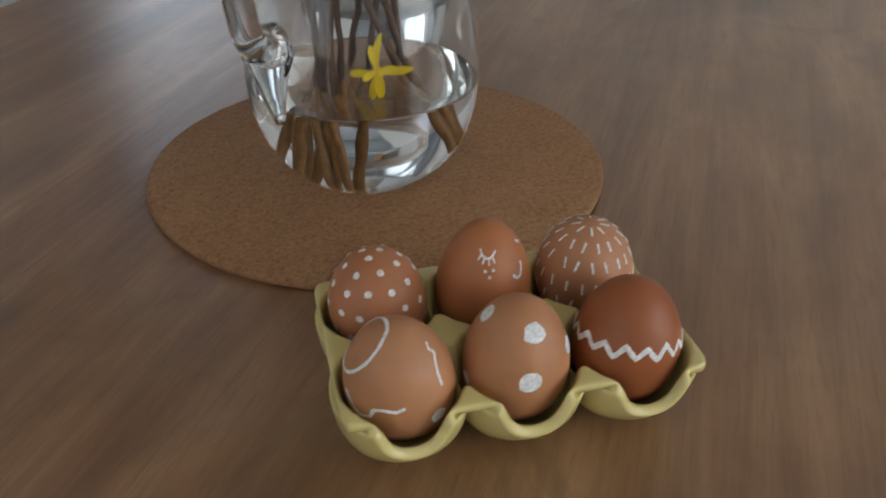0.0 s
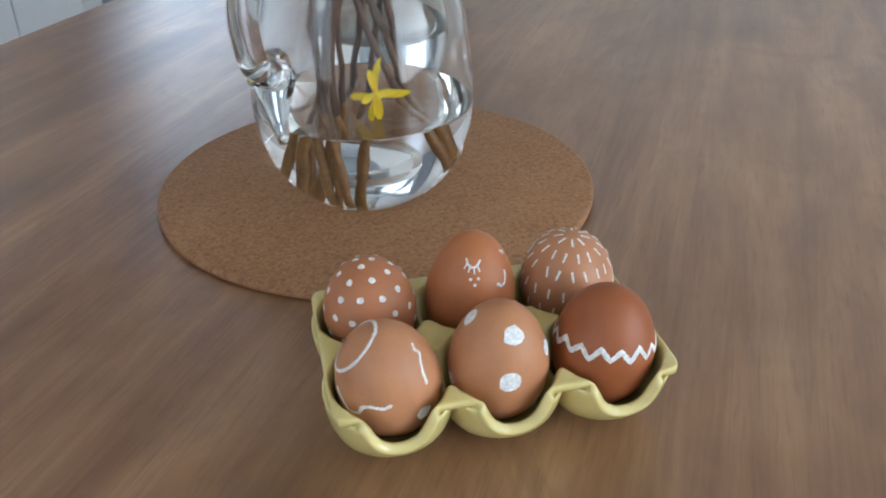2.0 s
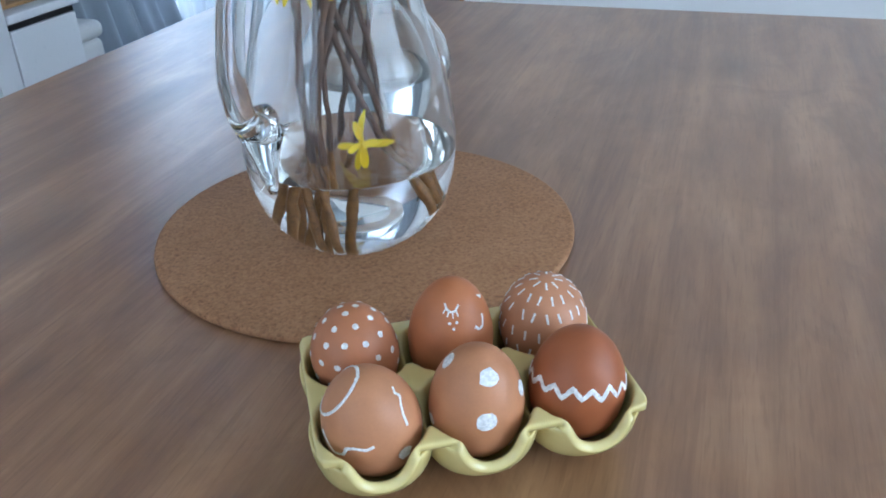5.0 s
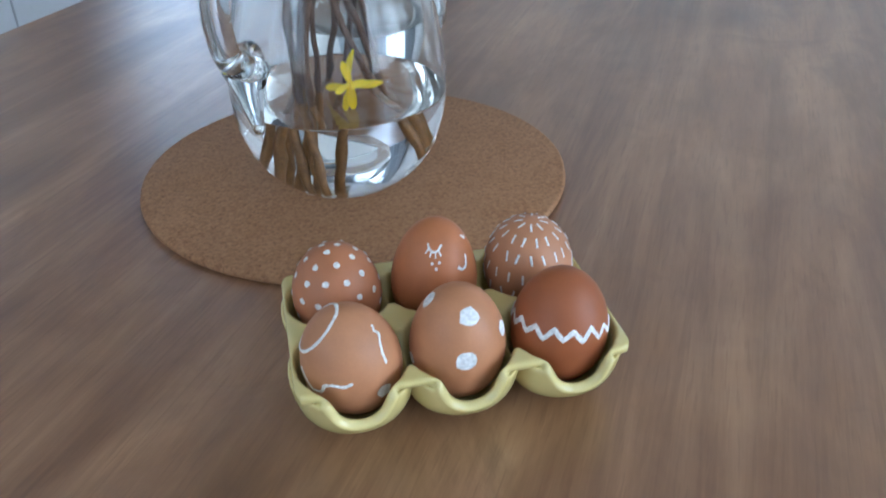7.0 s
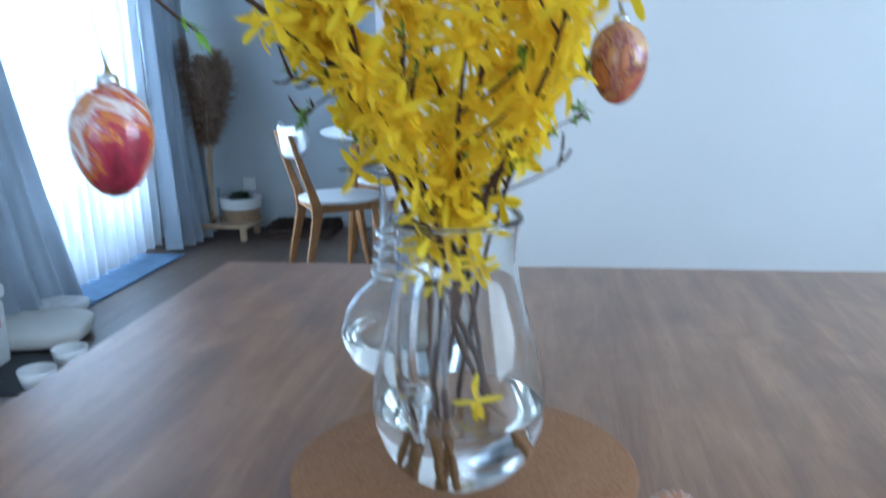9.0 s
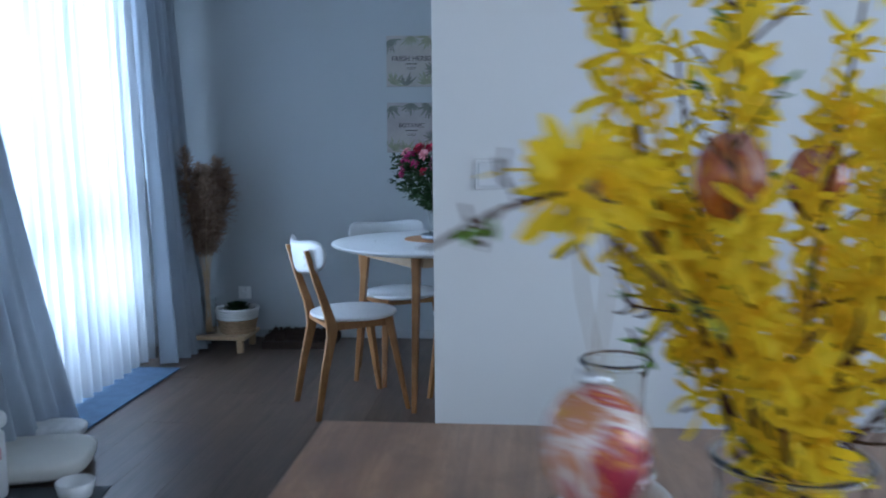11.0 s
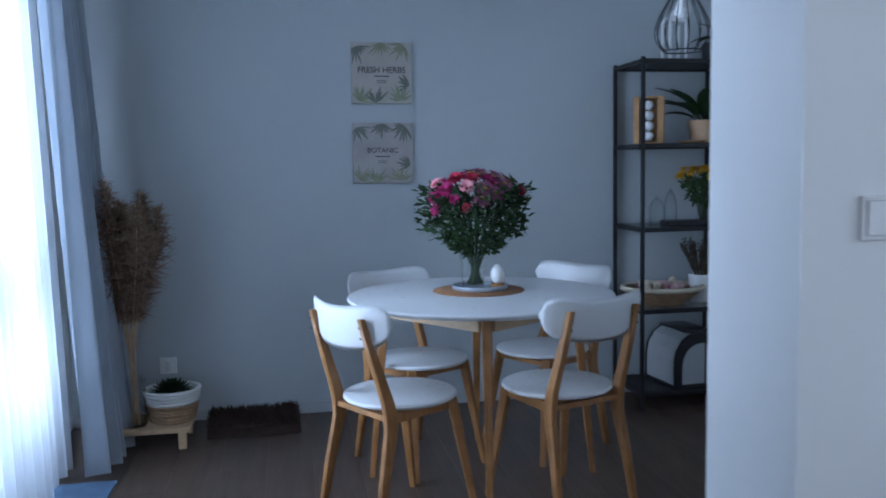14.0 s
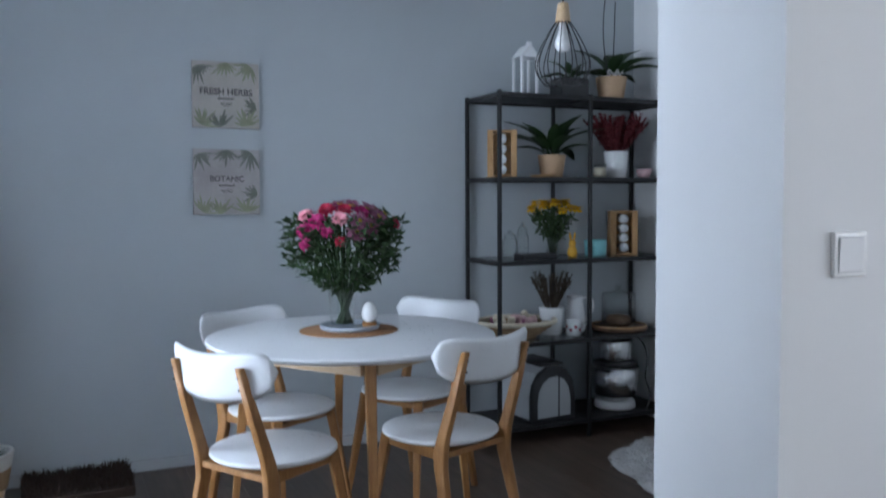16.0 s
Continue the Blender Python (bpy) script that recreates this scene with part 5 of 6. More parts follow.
# top board
ln = thing("lantern", "white metal house-shaped lantern on the shelf", "lantern", pose(0.535, 4.62, S[4]) @ Matrix.Diagonal((0.92, 0.92, 1.0, 1.0)))
part("base", b_box((-0.055, -0.055, 0), (0.055, 0.055, 0.012), 0.002), M_TRIM, ln, smooth=False)
for a in (-1, 1):
    for b in (-1, 1):
        part("post", b_box((a * 0.047 - 0.007, b * 0.047 - 0.007, 0.012), (a * 0.047 + 0.007, b * 0.047 + 0.007, 0.20), 0.001), M_TRIM, ln, smooth=False)
bm = bmesh.new()
vv = [bm.verts.new(p) for p in ((-0.06, -0.06, 0.2), (0.06, -0.06, 0.2), (0.06, 0.06, 0.2), (-0.06, 0.06, 0.2), (0, -0.06, 0.265), (0, 0.06, 0.265))]
for f in ((0, 1, 4), (2, 3, 5), (1, 2, 5, 4), (3, 0, 4, 5), (3, 2, 1, 0)):
    bm.faces.new([vv[i] for i in f])
part("roof", bm, M_TRIM, ln, smooth=False)
part("chimney", b_box((0.012, -0.012, 0.225), (0.036, 0.012, 0.285), 0.001), M_TRIM, ln, smooth=False)
for a in (-0.0475, 0.0475):
    part("pane", b_box((a - 0.001, -0.04, 0.012), (a + 0.001, 0.04, 0.2), 0), M_THIN, ln, smooth=False)
solo("planter_box", b_box((-0.085, -0.06, 0), (0.085, 0.06, 0.11), 0.008), M_BLKPL, "black rectangular planter on the top board", "plant pot", pose(0.80, 4.62, S[4]), smooth=False)
broad_plant("leafy_plant", 0.80, 4.62, S[4] + 0.108, 9, 0.15, M_LEAF, "dark green leafy plant in the black planter", 21)
pot("plant_pot", 1.065, 4.62, S[4], 0.062, 0.085, 0.13, M_TAN, "tan square-shouldered pot on the top board")
oc = broad_plant("orchid", 1.065, 4.62, S[4] + 0.112, 9, 0.25, M_LEAF, "orchid with broad green leaves and bare stalks", 22)
for dx, hh in ((-0.05, 0.52), (0.02, 0.42)):
    part("stalk", b_tube(curve_pts([(dx * 0.4, 0, 0), (dx, 0.005, hh * 0.5), (dx * 0.8, -0.01, hh)], 6), 0.0028, 6), M_BLACK, oc, "thin dark bare stalk")
for k in range(9):
    a = 2 * math.pi * k / 9
    part("root", b_tube(curve_pts([(0.03 * math.cos(a), 0.03 * math.sin(a), 0), (0.07 * math.cos(a + 0.4), 0.07 * math.sin(a + 0.4), 0.05), (0.05 * math.cos(a + 1), 0.05 * math.sin(a + 1), 0.02)], 5), 0.003, 5), M_ROPE, oc, "pale curling air root")


def spice_rack(x, y, z, turn):
    t = thing("spice_rack", "upright wooden rack with four round glass jars", "spice rack", pose(x, y, z, 0, 0, turn), "wooden jar racks on the shelf")
    for lo, hi in (((-0.075, -0.04, 0), (-0.045, 0.04, 0.24)), ((0.045, -0.04, 0), (0.075, 0.04, 0.24)), ((-0.045, -0.04, 0), (0.045, 0.04, 0.01)), ((-0.045, -0.04, 0.23), (0.045, 0.04, 0.24)), ((-0.045, 0.03, 0.01), (0.045, 0.04, 0.23))):
        part("panel", b_box(lo, hi, 0.0015), M_CRATE, t, smooth=False)
    for k in range(4):
        part("jar", b_tube([(0, -0.045, 0.04 + 0.052 * k), (0, 0.028, 0.04 + 0.052 * k)], 0.023, 20), M_APPL, t, "round pale jar end")


spice_rack(0.40, 4.62, S[3], -28)
pot("plant_pot", 0.70, 4.63, S[3], 0.055, 0.075, 0.12, M_TAN, "tan plant pot on the shelf")
broad_plant("peace_lily", 0.70, 4.63, S[3] + 0.105, 17, 0.29, M_LEAF, "dark green peace lily in a tan pot", 23, 0.75, 0.27)
solo("wooden_dish", b_lathe([(0, 0), (0.05, 0), (0.07, 0.012), (0.067, 0.013), (0.045, 0.006), (0, 0.006)], 32), M_CRATE, "small shallow wooden dish on the shelf", "dish", pose(0.60, 4.55, S[3]))
cd = thing("candle_jar", "cream candle in a short glass jar", "candle", pose(0.955, 4.56, S[3]))
part("glass", b_lathe([(0, 0), (0.034, 0), (0.036, 0.003), (0.036, 0.075), (0.034, 0.075), (0.034, 0.006), (0, 0.006)], 28), M_THIN, cd)
part("wax", b_lathe([(0, 0.0065), (0.0335, 0.0065), (0.0335, 0.055), (0, 0.053)], 24), M_WAX, cd, "cream wax")
pot("plant_pot", 1.10, 4.62, S[3], 0.052, 0.068, 0.145, M_WHITE, "white tapered plant pot on the shelf")
sprays("red_heather_plant", 1.10, 4.62, S[3] + 0.13, 95, 0.21, 0.17, M_HEATHER, "bushy dark red heather in a white pot", (0.011, 0.022), 31)
solo("small_bowl", b_lathe([(0, 0), (0.025, 0), (0.04, 0.03), (0.042, 0.05), (0.038, 0.05), (0.022, 0.008), (0, 0.007)], 28), M_PASTEL, "small dusky pink bowl on the shelf", "bowl", pose(1.255, 4.58, S[3]))
# third board
for dx, hh, rr in ((0.0, 0.15, 0.042), (0.075, 0.19, 0.034)):
    solo("glass_cloche", b_lathe([(0, 0), (rr, 0), (rr + 0.001, 0.01), (rr, hh * 0.55), (rr * 0.7, hh * 0.8), (rr * 0.25, hh * 0.9), (rr * 0.28, hh * 0.95), (0, hh), (0, hh - 0.006), (rr * 0.6, hh * 0.78), (rr - 0.003, hh * 0.5), (rr - 0.003, 0.006), (0, 0.006)], 28),
         M_THIN, "clear bell-shaped glass jar on the shelf", "glass jar", pose(0.455 + dx, 4.64, S[2]), "glass jars on the shelf")
solo("black_tray", b_box((-0.10, -0.05, 0), (0.10, 0.05, 0.028), 0.004), M_BLKPL, "flat black rectangular tray on the glass board", "tray", pose(0.545, 4.53, S[2]), smooth=False)
yv = thing("small_vase", "small clear glass vase on the shelf", "vase", pose(0.70, 4.62, S[2]))
part("body", b_lathe([(0, 0), (0.03, 0), (0.034, 0.02), (0.028, 0.08), (0.034, 0.13), (0.031, 0.13), (0.025, 0.08), (0.03, 0.02), (0, 0.008)], 28), M_THIN, yv)
yb = thing("yellow_bouquet", "small bunch of yellow flowers with green leaves", "bouquet", pose(0.70, 4.62, S[2]))
ry_ = random.Random(44)
lb = bmesh.new()
for k in range(420):
    a, z = ry_.uniform(0, 6.28), ry_.uniform(0.1, 0.25)
    rr = 0.11 * ry_.random() ** 0.5 * min(1, (z - 0.05) / 0.13)
    add_petal(lb, Vector((rr * math.cos(a), rr * math.sin(a), z)), rnd_dir(ry_), rnd_dir(ry_), 0.035, 0.013, 0.2, 2)
part("foliage", lb, M_LEAF2, yb)
for k in range(20):
    a, rr = k * 2.4, 0.140 * math.sqrt((k + 0.4) / 20)
    p = Vector((rr * math.cos(a), rr * math.sin(a), 0.30 - 2.6 * rr * rr + ry_.uniform(-0.012, 0.012)))
    part("stem", b_tube([(0.1 * p.x, 0.1 * p.y, 0.012), (p.x * 0.3, p.y * 0.3, 0.13), p], 0.0018, 5), M_LEAF, yb)
    fb = bmesh.new()
    for L in range(4):
        for j in range(7):
            aa = j * 0.9 + L * 0.45
            add_petal(fb, p - Vector((0, 0, 0.006)), Vector((math.cos(aa), math.sin(aa), -0.1 + 0.75 * L)).normalized(), Vector((0, 0, 1)), 0.027, 0.019, 0.55, 3)
    part("flower_head", fb, M_BUTTER, yb, "yellow double flower")
bn = b_lathe([(0, 0), (0.022, 0.0), (0.027, 0.02), (0.022, 0.048), (0.014, 0.056), (0.019, 0.066), (0.019, 0.078), (0.012, 0.09), (0, 0.094)], 24)
for s in (-1, 1):
    b_tube([(0.008 * s, 0, 0.086), (0.013 * s, 0, 0.108), (0.016 * s, 0, 0.132)], [0.005, 0.007, 0.003], 8, bn)
solo("rabbit_figure", bn, M_BUNNY, "small orange-yellow ceramic rabbit figure", "figurine", pose(0.765, 4.53, S[2]))
solo("turquoise_bowl", b_lathe([(0, 0), (0.05, 0), (0.056, 0.004), (0.062, 0.085), (0.058, 0.086), (0.052, 0.01), (0, 0.008)], 36), M_TURQ, "turquoise straight-sided bowl on the shelf", "bowl", pose(0.955, 4.60, S[2]))
spice_rack(1.145, 4.62, S[2], -22)
# second board
bk = thing("bread_basket", "wide woven basket with pink wrapped sweets", "basket", pose(0.47, 4.60, S[1]))
for k in range(5):
    r = 0.10 + 0.028 * k
    part("coil", b_tube([(r * math.cos(2 * math.pi * i / 36), 0.80 * r * math.sin(2 * math.pi * i / 36), 0.011 + 0.019 * k) for i in range(37)], 0.0125, 8, cap=False), M_BASKET if k < 4 else M_WAX, bk)
part("bottom", b_lathe([(0, 0.004), (0.10, 0.004), (0.10, 0.014), (0, 0.014)], 24), M_BASKET, bk)
rk = random.Random(9)
for k in range(26):
    a, rr = rk.uniform(0, 6.28), 0.15 * math.sqrt(rk.random())
    b = b_box((-0.03, -0.018, -0.018), (0.03, 0.018, 0.018), 0.01)
    bmesh.ops.transform(b, matrix=pose(rr * math.cos(a), 0.7 * rr * math.sin(a), 0.075 + rk.uniform(-0.03, 0.03), rk.uniform(0, 90), rk.uniform(0, 90), rk.uniform(0, 180)), verts=b.verts[:])
    solo("wrapped_sweet", b, rk.choice((M_PASTEL, M_PASTEL, M_WAX, M_MAUVE)), "pastel wrapped sweet lying in a basket", "sweet", pose(0.47, 4.60, S[1]), "sweets in the basket")
pot("plant_pot", 0.70, 4.63, S[1], 0.052, 0.066, 0.145, M_WHITE, "white plant pot with dry heather")
sprays("dry_heather_plant", 0.70, 4.63, S[1] + 0.128, 52, 0.20, 0.12, M_DRY, "dry brown-green heather in a white pot", (0.008, 0.016), 32)
mj = thing("milk_jug", "tall white ceramic jug with a handle", "jug", pose(0.855, 4.64, S[1]))
part("body", b_lathe([(0, 0), (0.045, 0), (0.052, 0.01), (0.056, 0.07), (0.048, 0.13), (0.042, 0.17), (0.047, 0.195), (0.044, 0.195), (0.039, 0.17), (0.045, 0.13), (0.05, 0.02), (0, 0.01)], 32), M_WHITE, mj)
part("handle", b_tube(curve_pts([(0.042, 0, 0.178), (0.088, -0.01, 0.182), (0.105, -0.015, 0.14), (0.09, -0.01, 0.09), (0.054, 0, 0.055)], 6), 0.0075, 10), M_WHITE, mj)
cp = thing("mug", "white mug with a red printed pattern", "mug", pose(0.775, 4.53, S[1]))
part("body", b_lathe([(0, 0), (0.034, 0), (0.04, 0.006), (0.042, 0.08), (0.039, 0.08), (0.036, 0.01), (0, 0.008)], 32), M_WHITE, cp)
part("handle", b_tube(curve_pts([(0.040, 0, 0.065), (0.065, 0, 0.06), (0.062, 0, 0.028), (0.039, 0, 0.02)], 6), 0.005, 8), M_WHITE, cp)
for k in range(10):
    a = 2 * math.pi * k / 10
    d = b_lathe([(0, 0.001), (0.008, 0.0006), (0.009, 0)], 10)
    bmesh.ops.transform(d, matrix=pose(0.0412 * math.cos(a), 0.0412 * math.sin(a), 0.034 + 0.016 * (k % 2), 0, 90, math.degrees(a)), verts=d.verts[:])
    part("red_spot", d, M_RED, cp, "red printed spot")
bb = thing("cake_board", "round dark wooden board with bark edge", "board", pose(1.115, 4.61, S[1]))
part("board", b_lathe([(0, 0), (0.15, 0), (0.158, 0.01), (0.152, 0.024), (0, 0.025)], 40), M_BREAD, bb)
part("rim", b_tube([(0.149 * math.cos(2 * math.pi * i / 40), 0.149 * math.sin(2 * math.pi * i / 40), 0.024) for i in range(41)], 0.006, 6, cap=False), M_CRATE, bb)
solo("cake", b_lathe([(0, 0), (0.06, 0), (0.072, 0.02), (0.06, 0.05), (0, 0.062)], 28), M_BREAD, "dark brown cake under a glass dome", "cake", pose(1.115, 4.61, S[1] + 0.025))
solo("glass_dome", b_lathe([(0.092, 0), (0.094, 0.15), (0.088, 0.175), (0.02, 0.186), (0.014, 0.20), (0.022, 0.215), (0, 0.222), (0, 0.212), (0.010, 0.19), (0.08, 0.17), (0.089, 0.15), (0.089, 0)], 40, close=True), M_THIN, "tall clear glass cake dome with a knob", "glass dome", pose(1.115, 4.61, S[1] + 0.025))
# bottom board
ts = thing("bread_box", "pale grey and black roll-top bread box with arched ends", "bread box", pose(0.60, 4.62, S[0], 0, 0, -84) @ Matrix.Diagonal((0.86, 1.12, 1.12, 1.0)))
ARCH = [(-0.125, 0.0), (-0.125, 0.11), (-0.115, 0.165), (-0.085, 0.215), (-0.035, 0.245), (0.025, 0.250), (0.075, 0.225), (0.110, 0.175), (0.125, 0.10), (0.125, 0.0)]


def arch_slab(k, x0, x1, lift, bevel):
    """The arched outline, drawn in by k, as a slab from x0 to x1."""
    bm = bmesh.new()
    ra = [bm.verts.new((x0, p * k, lift + q * k)) for p, q in ARCH]
    rc = [bm.verts.new((x1, p * k, lift + q * k)) for p, q in ARCH]
    n = len(ARCH)
    for i in range(n):
        j = (i + 1) % n
        bm.faces.new((ra[i], ra[j], rc[j], rc[i]))
    bm.faces.new(ra[::-1])
    bm.faces.new(rc)
    bmesh.ops.recalc_face_normals(bm, faces=bm.faces[:])
    bmesh.ops.bevel(bm, geom=[e for e in bm.edges if len(e.link_faces) == 2 and e.calc_face_angle(0) > 1.2], offset=bevel, segments=2, affect="EDGES")
    return bm


part("body", arch_slab(0.97, -0.165, 0.150, 0.012, 0.003), M_GREYT, ts, "pale grey rolled body", smooth=False)
part("end_frame", arch_slab(1.0, 0.150, 0.180, 0.006, 0.005), M_BLKPL, ts, "black arched end frame", smooth=False)
part("end_frame", arch_slab(1.0, -0.185, -0.165, 0.006, 0.005), M_BLKPL, ts, "black arched end frame", smooth=False)
part("end_panel", arch_slab(0.74, 0.180, 0.188, 0.020, 0.002), M_GREYT, ts, "pale grey end panel", smooth=False)
part("seam", b_box((0.186, 0.020, 0.022), (0.1895, 0.028, 0.21), 0.001), M_BLKPL, ts, smooth=False)
part("lid", b_box((-0.16, -0.060, 0.249), (0.148, 0.075, 0.262), 0.006), M_BLKPL, ts, "black lid")
part("base", b_box((-0.185, -0.125, 0), (0.180, 0.125, 0.012), 0.003), M_BLKPL, ts, smooth=False)
mx_ = thing("stand_mixer", "steel and white stand mixer with a bowl", "mixer", pose(1.085, 4.60, S[0], 0, 0, -30) @ Matrix.Scale(1.2, 4))
part("foot", b_lathe([(0, 0), (0.088, 0), (0.094, 0.006), (0.090, 0.03), (0.078, 0.038), (0, 0.038)], 36), M_APPL, mx_, at=pose(0, -0.01, 0))
part("bowl", b_lathe([(0, 0.036), (0.062, 0.036), (0.092, 0.062), (0.106, 0.115), (0.108, 0.186), (0.105, 0.186), (0.088, 0.07), (0, 0.045)], 36), M_STEEL, mx_, "polished steel bowl", at=pose(0, -0.02, 0.002))
part("column", b_box((-0.045, 0.07, 0.035), (0.045, 0.13, 0.24), 0.012), M_APPL, mx_, smooth=False)
part("head", b_lathe([(0, 0.19), (0.062, 0.19), (0.072, 0.2), (0.074, 0.30), (0.064, 0.325), (0, 0.33)], 36), M_STEEL, mx_, "brushed steel head", at=pose(0, -0.02, 0))
part("collar", b_lathe([(0.074, 0.190), (0.098, 0.194), (0.098, 0.208), (0.074, 0.214)], 36, close=True), M_BLKPL, mx_, at=pose(0, -0.02, 0))
part("cable", b_tube(curve_pts([(0.05, 0.06, 0.30), (0.11, 0.0, 0.31), (0.14, -0.05, 0.24), (0.13, -0.06, 0.15), (0.15, -0.07, 0.07), (0.13, -0.1, 0.01)], 7), 0.004, 7), M_BLKPL, mx_)

# ---- fur rug ----
rg = random.Random(77)
furrug = thing("fur_rug", "fluffy white lobed fur rug lying on the floor", "rug", pose(0.91, 3.60, 0.006) @ Matrix.Diagonal((1.0, 1.35, 1.0, 1.0)))
LOBES = [(0.0, 0.0, 0.22)] + [(0.24 * math.cos(k * 0.785), 0.27 * math.sin(k * 0.785), 0.125 + 0.02 * (k % 2)) for k in range(8)]
hair = bmesh.new()
for lx, ly, lr in LOBES:
    lobe = b_lathe([(0, -0.004), (lr * 0.9, -0.004), (lr, 0.012)] + [(lr * math.cos(t * 0.157), 0.012 + 0.062 * math.sin(t * 0.157)) for t in range(1, 10)] + [(0, 0.074)], 40)
    for v in lobe.verts:
        v.co.z *= 1 + 0.10 * math.sin(60 * v.co.x + lx * 90) * math.sin(55 * v.co.y)
    part("lobe", lobe, M_FUR, furrug, at=pose(lx, ly, 0))
    for k in range(int(9000 * lr)):
        a, s = rg.uniform(0, 6.28), rg.random() ** 0.45
        n = Vector((s * math.cos(a), s * math.sin(a), math.sqrt(max(0.0, 1 - s * s)) + 0.1))
        p = Vector((lx + lr * s * math.cos(a), ly + lr * s * math.sin(a), 0.010 + 0.062 * math.sqrt(max(0.0, 1 - s * s))))
        add_petal(hair, p, (n + rnd_dir(rg) * 0.7).normalized(), rnd_dir(rg), rg.uniform(0.014, 0.026), 0.004, 0.4, 2)
tagged(part("fleece", hair, M_FUR, furrug, "soft white hair"), kind="stuff")

# ---- window corner ----


def curtain(name, y0, y1, xtop, xbot, amp, waves, z0, z1, material, label, flare=0.0, seed=1, gather=1.0):
    """Hanging cloth in folds along the window wall; it narrows to gather of its width at the top."""
    r = random.Random(seed)
    ph = r.uniform(0, 6.28)
    nx, nz = 150, 26
    bm = bmesh.new()
    g = []
    for i in range(nx + 1):
        u = i / nx
        row = []
        for j in range(nz + 1):
            t = j / nz
            y = y0 + (y1 - y0) * u
            y = y0 + (y - y0) * (gather + (1 - gather) * (1 - t) ** 1.6)
            fold = math.sin(u * waves * 6.283 + ph) + 0.35 * math.sin(u * waves * 2.3 * 6.283 + 1.3 + 1.5 * (1 - t))
            a = amp * (0.75 + 0.25 * (1 - t))
            x = xbot + (xtop - xbot) * t + a * fold + flare * (1 - t) ** 2 * math.sin(u * 3.1)
            row.append(bm.verts.new((x, y, z0 + (z1 - z0) * t + 0.004 * math.sin(u * 9))))
        g.append(row)
    for i in range(nx):
        for j in range(nz):
            bm.faces.new((g[i][j], g[i + 1][j], g[i + 1][j + 1], g[i][j + 1]))
    ob = solo(name, bm, material, label, "curtain", None, "curtains at the balcony door")
    return ob


curtain("grey_curtain", 4.02, 4.60, -2.33, -2.26, 0.055, 5, 0.022, 2.5, M_CURT, "heavy grey-blue curtain gathered beside the balcony door", 0.06, 2, 0.74)
curtain("grey_curtain", 2.12, 3.10, -2.36, -2.30, 0.042, 6, 0.022, 2.5, M_CURT, "heavy grey-blue curtain drawn aside, hanging to the floor", 0.03, 3, 0.45)
curtain("sheer_curtain", 2.75, 4.12, -2.41, -2.37, 0.026, 13, 0.03, 2.5, M_SHEER, "thin white sheer curtain glowing with daylight", 0.015, 4)
rod = thing("curtain_rod", "white curtain rod above the balcony door", "curtain rod", pose(-2.36, 3.4, 2.50))
part("rod", b_tube([(0, -1.4, 0), (0, 1.35, 0)], 0.012, 12), M_TRIM, rod)
for y in (-1.3, 1.25):
    part("bracket", b_box((-0.14, y - 0.01, -0.008), (-0.01, y + 0.01, 0.008), 0.002), M_TRIM, rod, smooth=False)
solo("window_mat", b_box((-0.145, -0.56, 0), (0.145, 0.56, 0.009), 0.004), M_RUG, "narrow blue-grey woven mat below the window", "rug", pose(-2.285, 3.43, 0.006), smooth=False)


def cushion(lx, ly, lz):
    bm = bmesh.new()
    bmesh.ops.create_uvsphere(bm, u_segments=32, v_segments=20, radius=1)
    for v in bm.verts:
        p = v.co
        q = [math.copysign(abs(c) ** 0.6, c) for c in p]
        wob = 1 + 0.03 * noise.noise(p * 2.5)
        v.co = Vector((q[0] * lx * wob, q[1] * ly * wob, (q[2] + 1) * lz * wob))
    return bm


solo("white_bolster", cushion(0.15, 0.10, 0.035), M_FUR, "small flat white cushion on the floor by the curtain", "cushion", pose(-2.25, 2.86, 0.006, 0, 0, 10))
solo("pet_cushion", cushion(0.22, 0.20, 0.045), M_CREAM, "flat cream cushion lying on the floor", "cushion", pose(-2.12, 2.52, 0.006, 0, 0, 15))
solo("feeding_mat", b_box((-0.27, -0.20, 0), (0.27, 0.20, 0.006), 0.002), M_SLATE, "dark rubber feeding mat on the floor", "mat", pose(-1.98, 2.15, 0.006, 0, 0, 8), smooth=False)
for x, y in ((-1.805, 2.06), (-1.815, 2.28)):
    solo("feeding_bowl", b_lathe([(0, 0), (0.05, 0), (0.055, 0.005), (0.066, 0.058), (0.062, 0.059), (0.050, 0.012), (0, 0.010)], 32), M_WHITE, "small white bowl on a dark feeding mat", "bowl", pose(x, y, 0.012), "bowls on the feeding mat")

st = thing("plant_stand", "low pale wooden plant bench with short legs", "plant stand", pose(-2.05, 4.47, 0))
part("top", b_box((-0.24, -0.13, 0.085), (0.16, 0.16, 0.108), 0.003), M_BIRCH, st, smooth=False)
for x in (-0.20, 0.12):
    for y in (-0.10, 0.13):
        part("leg", b_box((x - 0.017, y - 0.017, 0.006), (x + 0.017, y + 0.017, 0.085), 0.002), M_BIRCH, st, smooth=False)
pb = thing("basket_pot", "two-tone rope basket pot, white above natural", "plant pot", pose(-1.985, 4.50, 0.108))
for k in range(9):
    r = 0.098 + 0.0032 * k
    part("coil", b_tube([(r * math.cos(2 * math.pi * i / 36), r * math.sin(2 * math.pi * i / 36), 0.009 + 0.0165 * k) for i in range(37)], 0.0095, 8, cap=False), M_BASKET if k < 5 else M_ROPE, pb)
part("soil", b_lathe([(0, 0.003), (0.097, 0.003), (0.112, 0.115), (0, 0.125)], 28), M_COIR, pb, "dark soil")
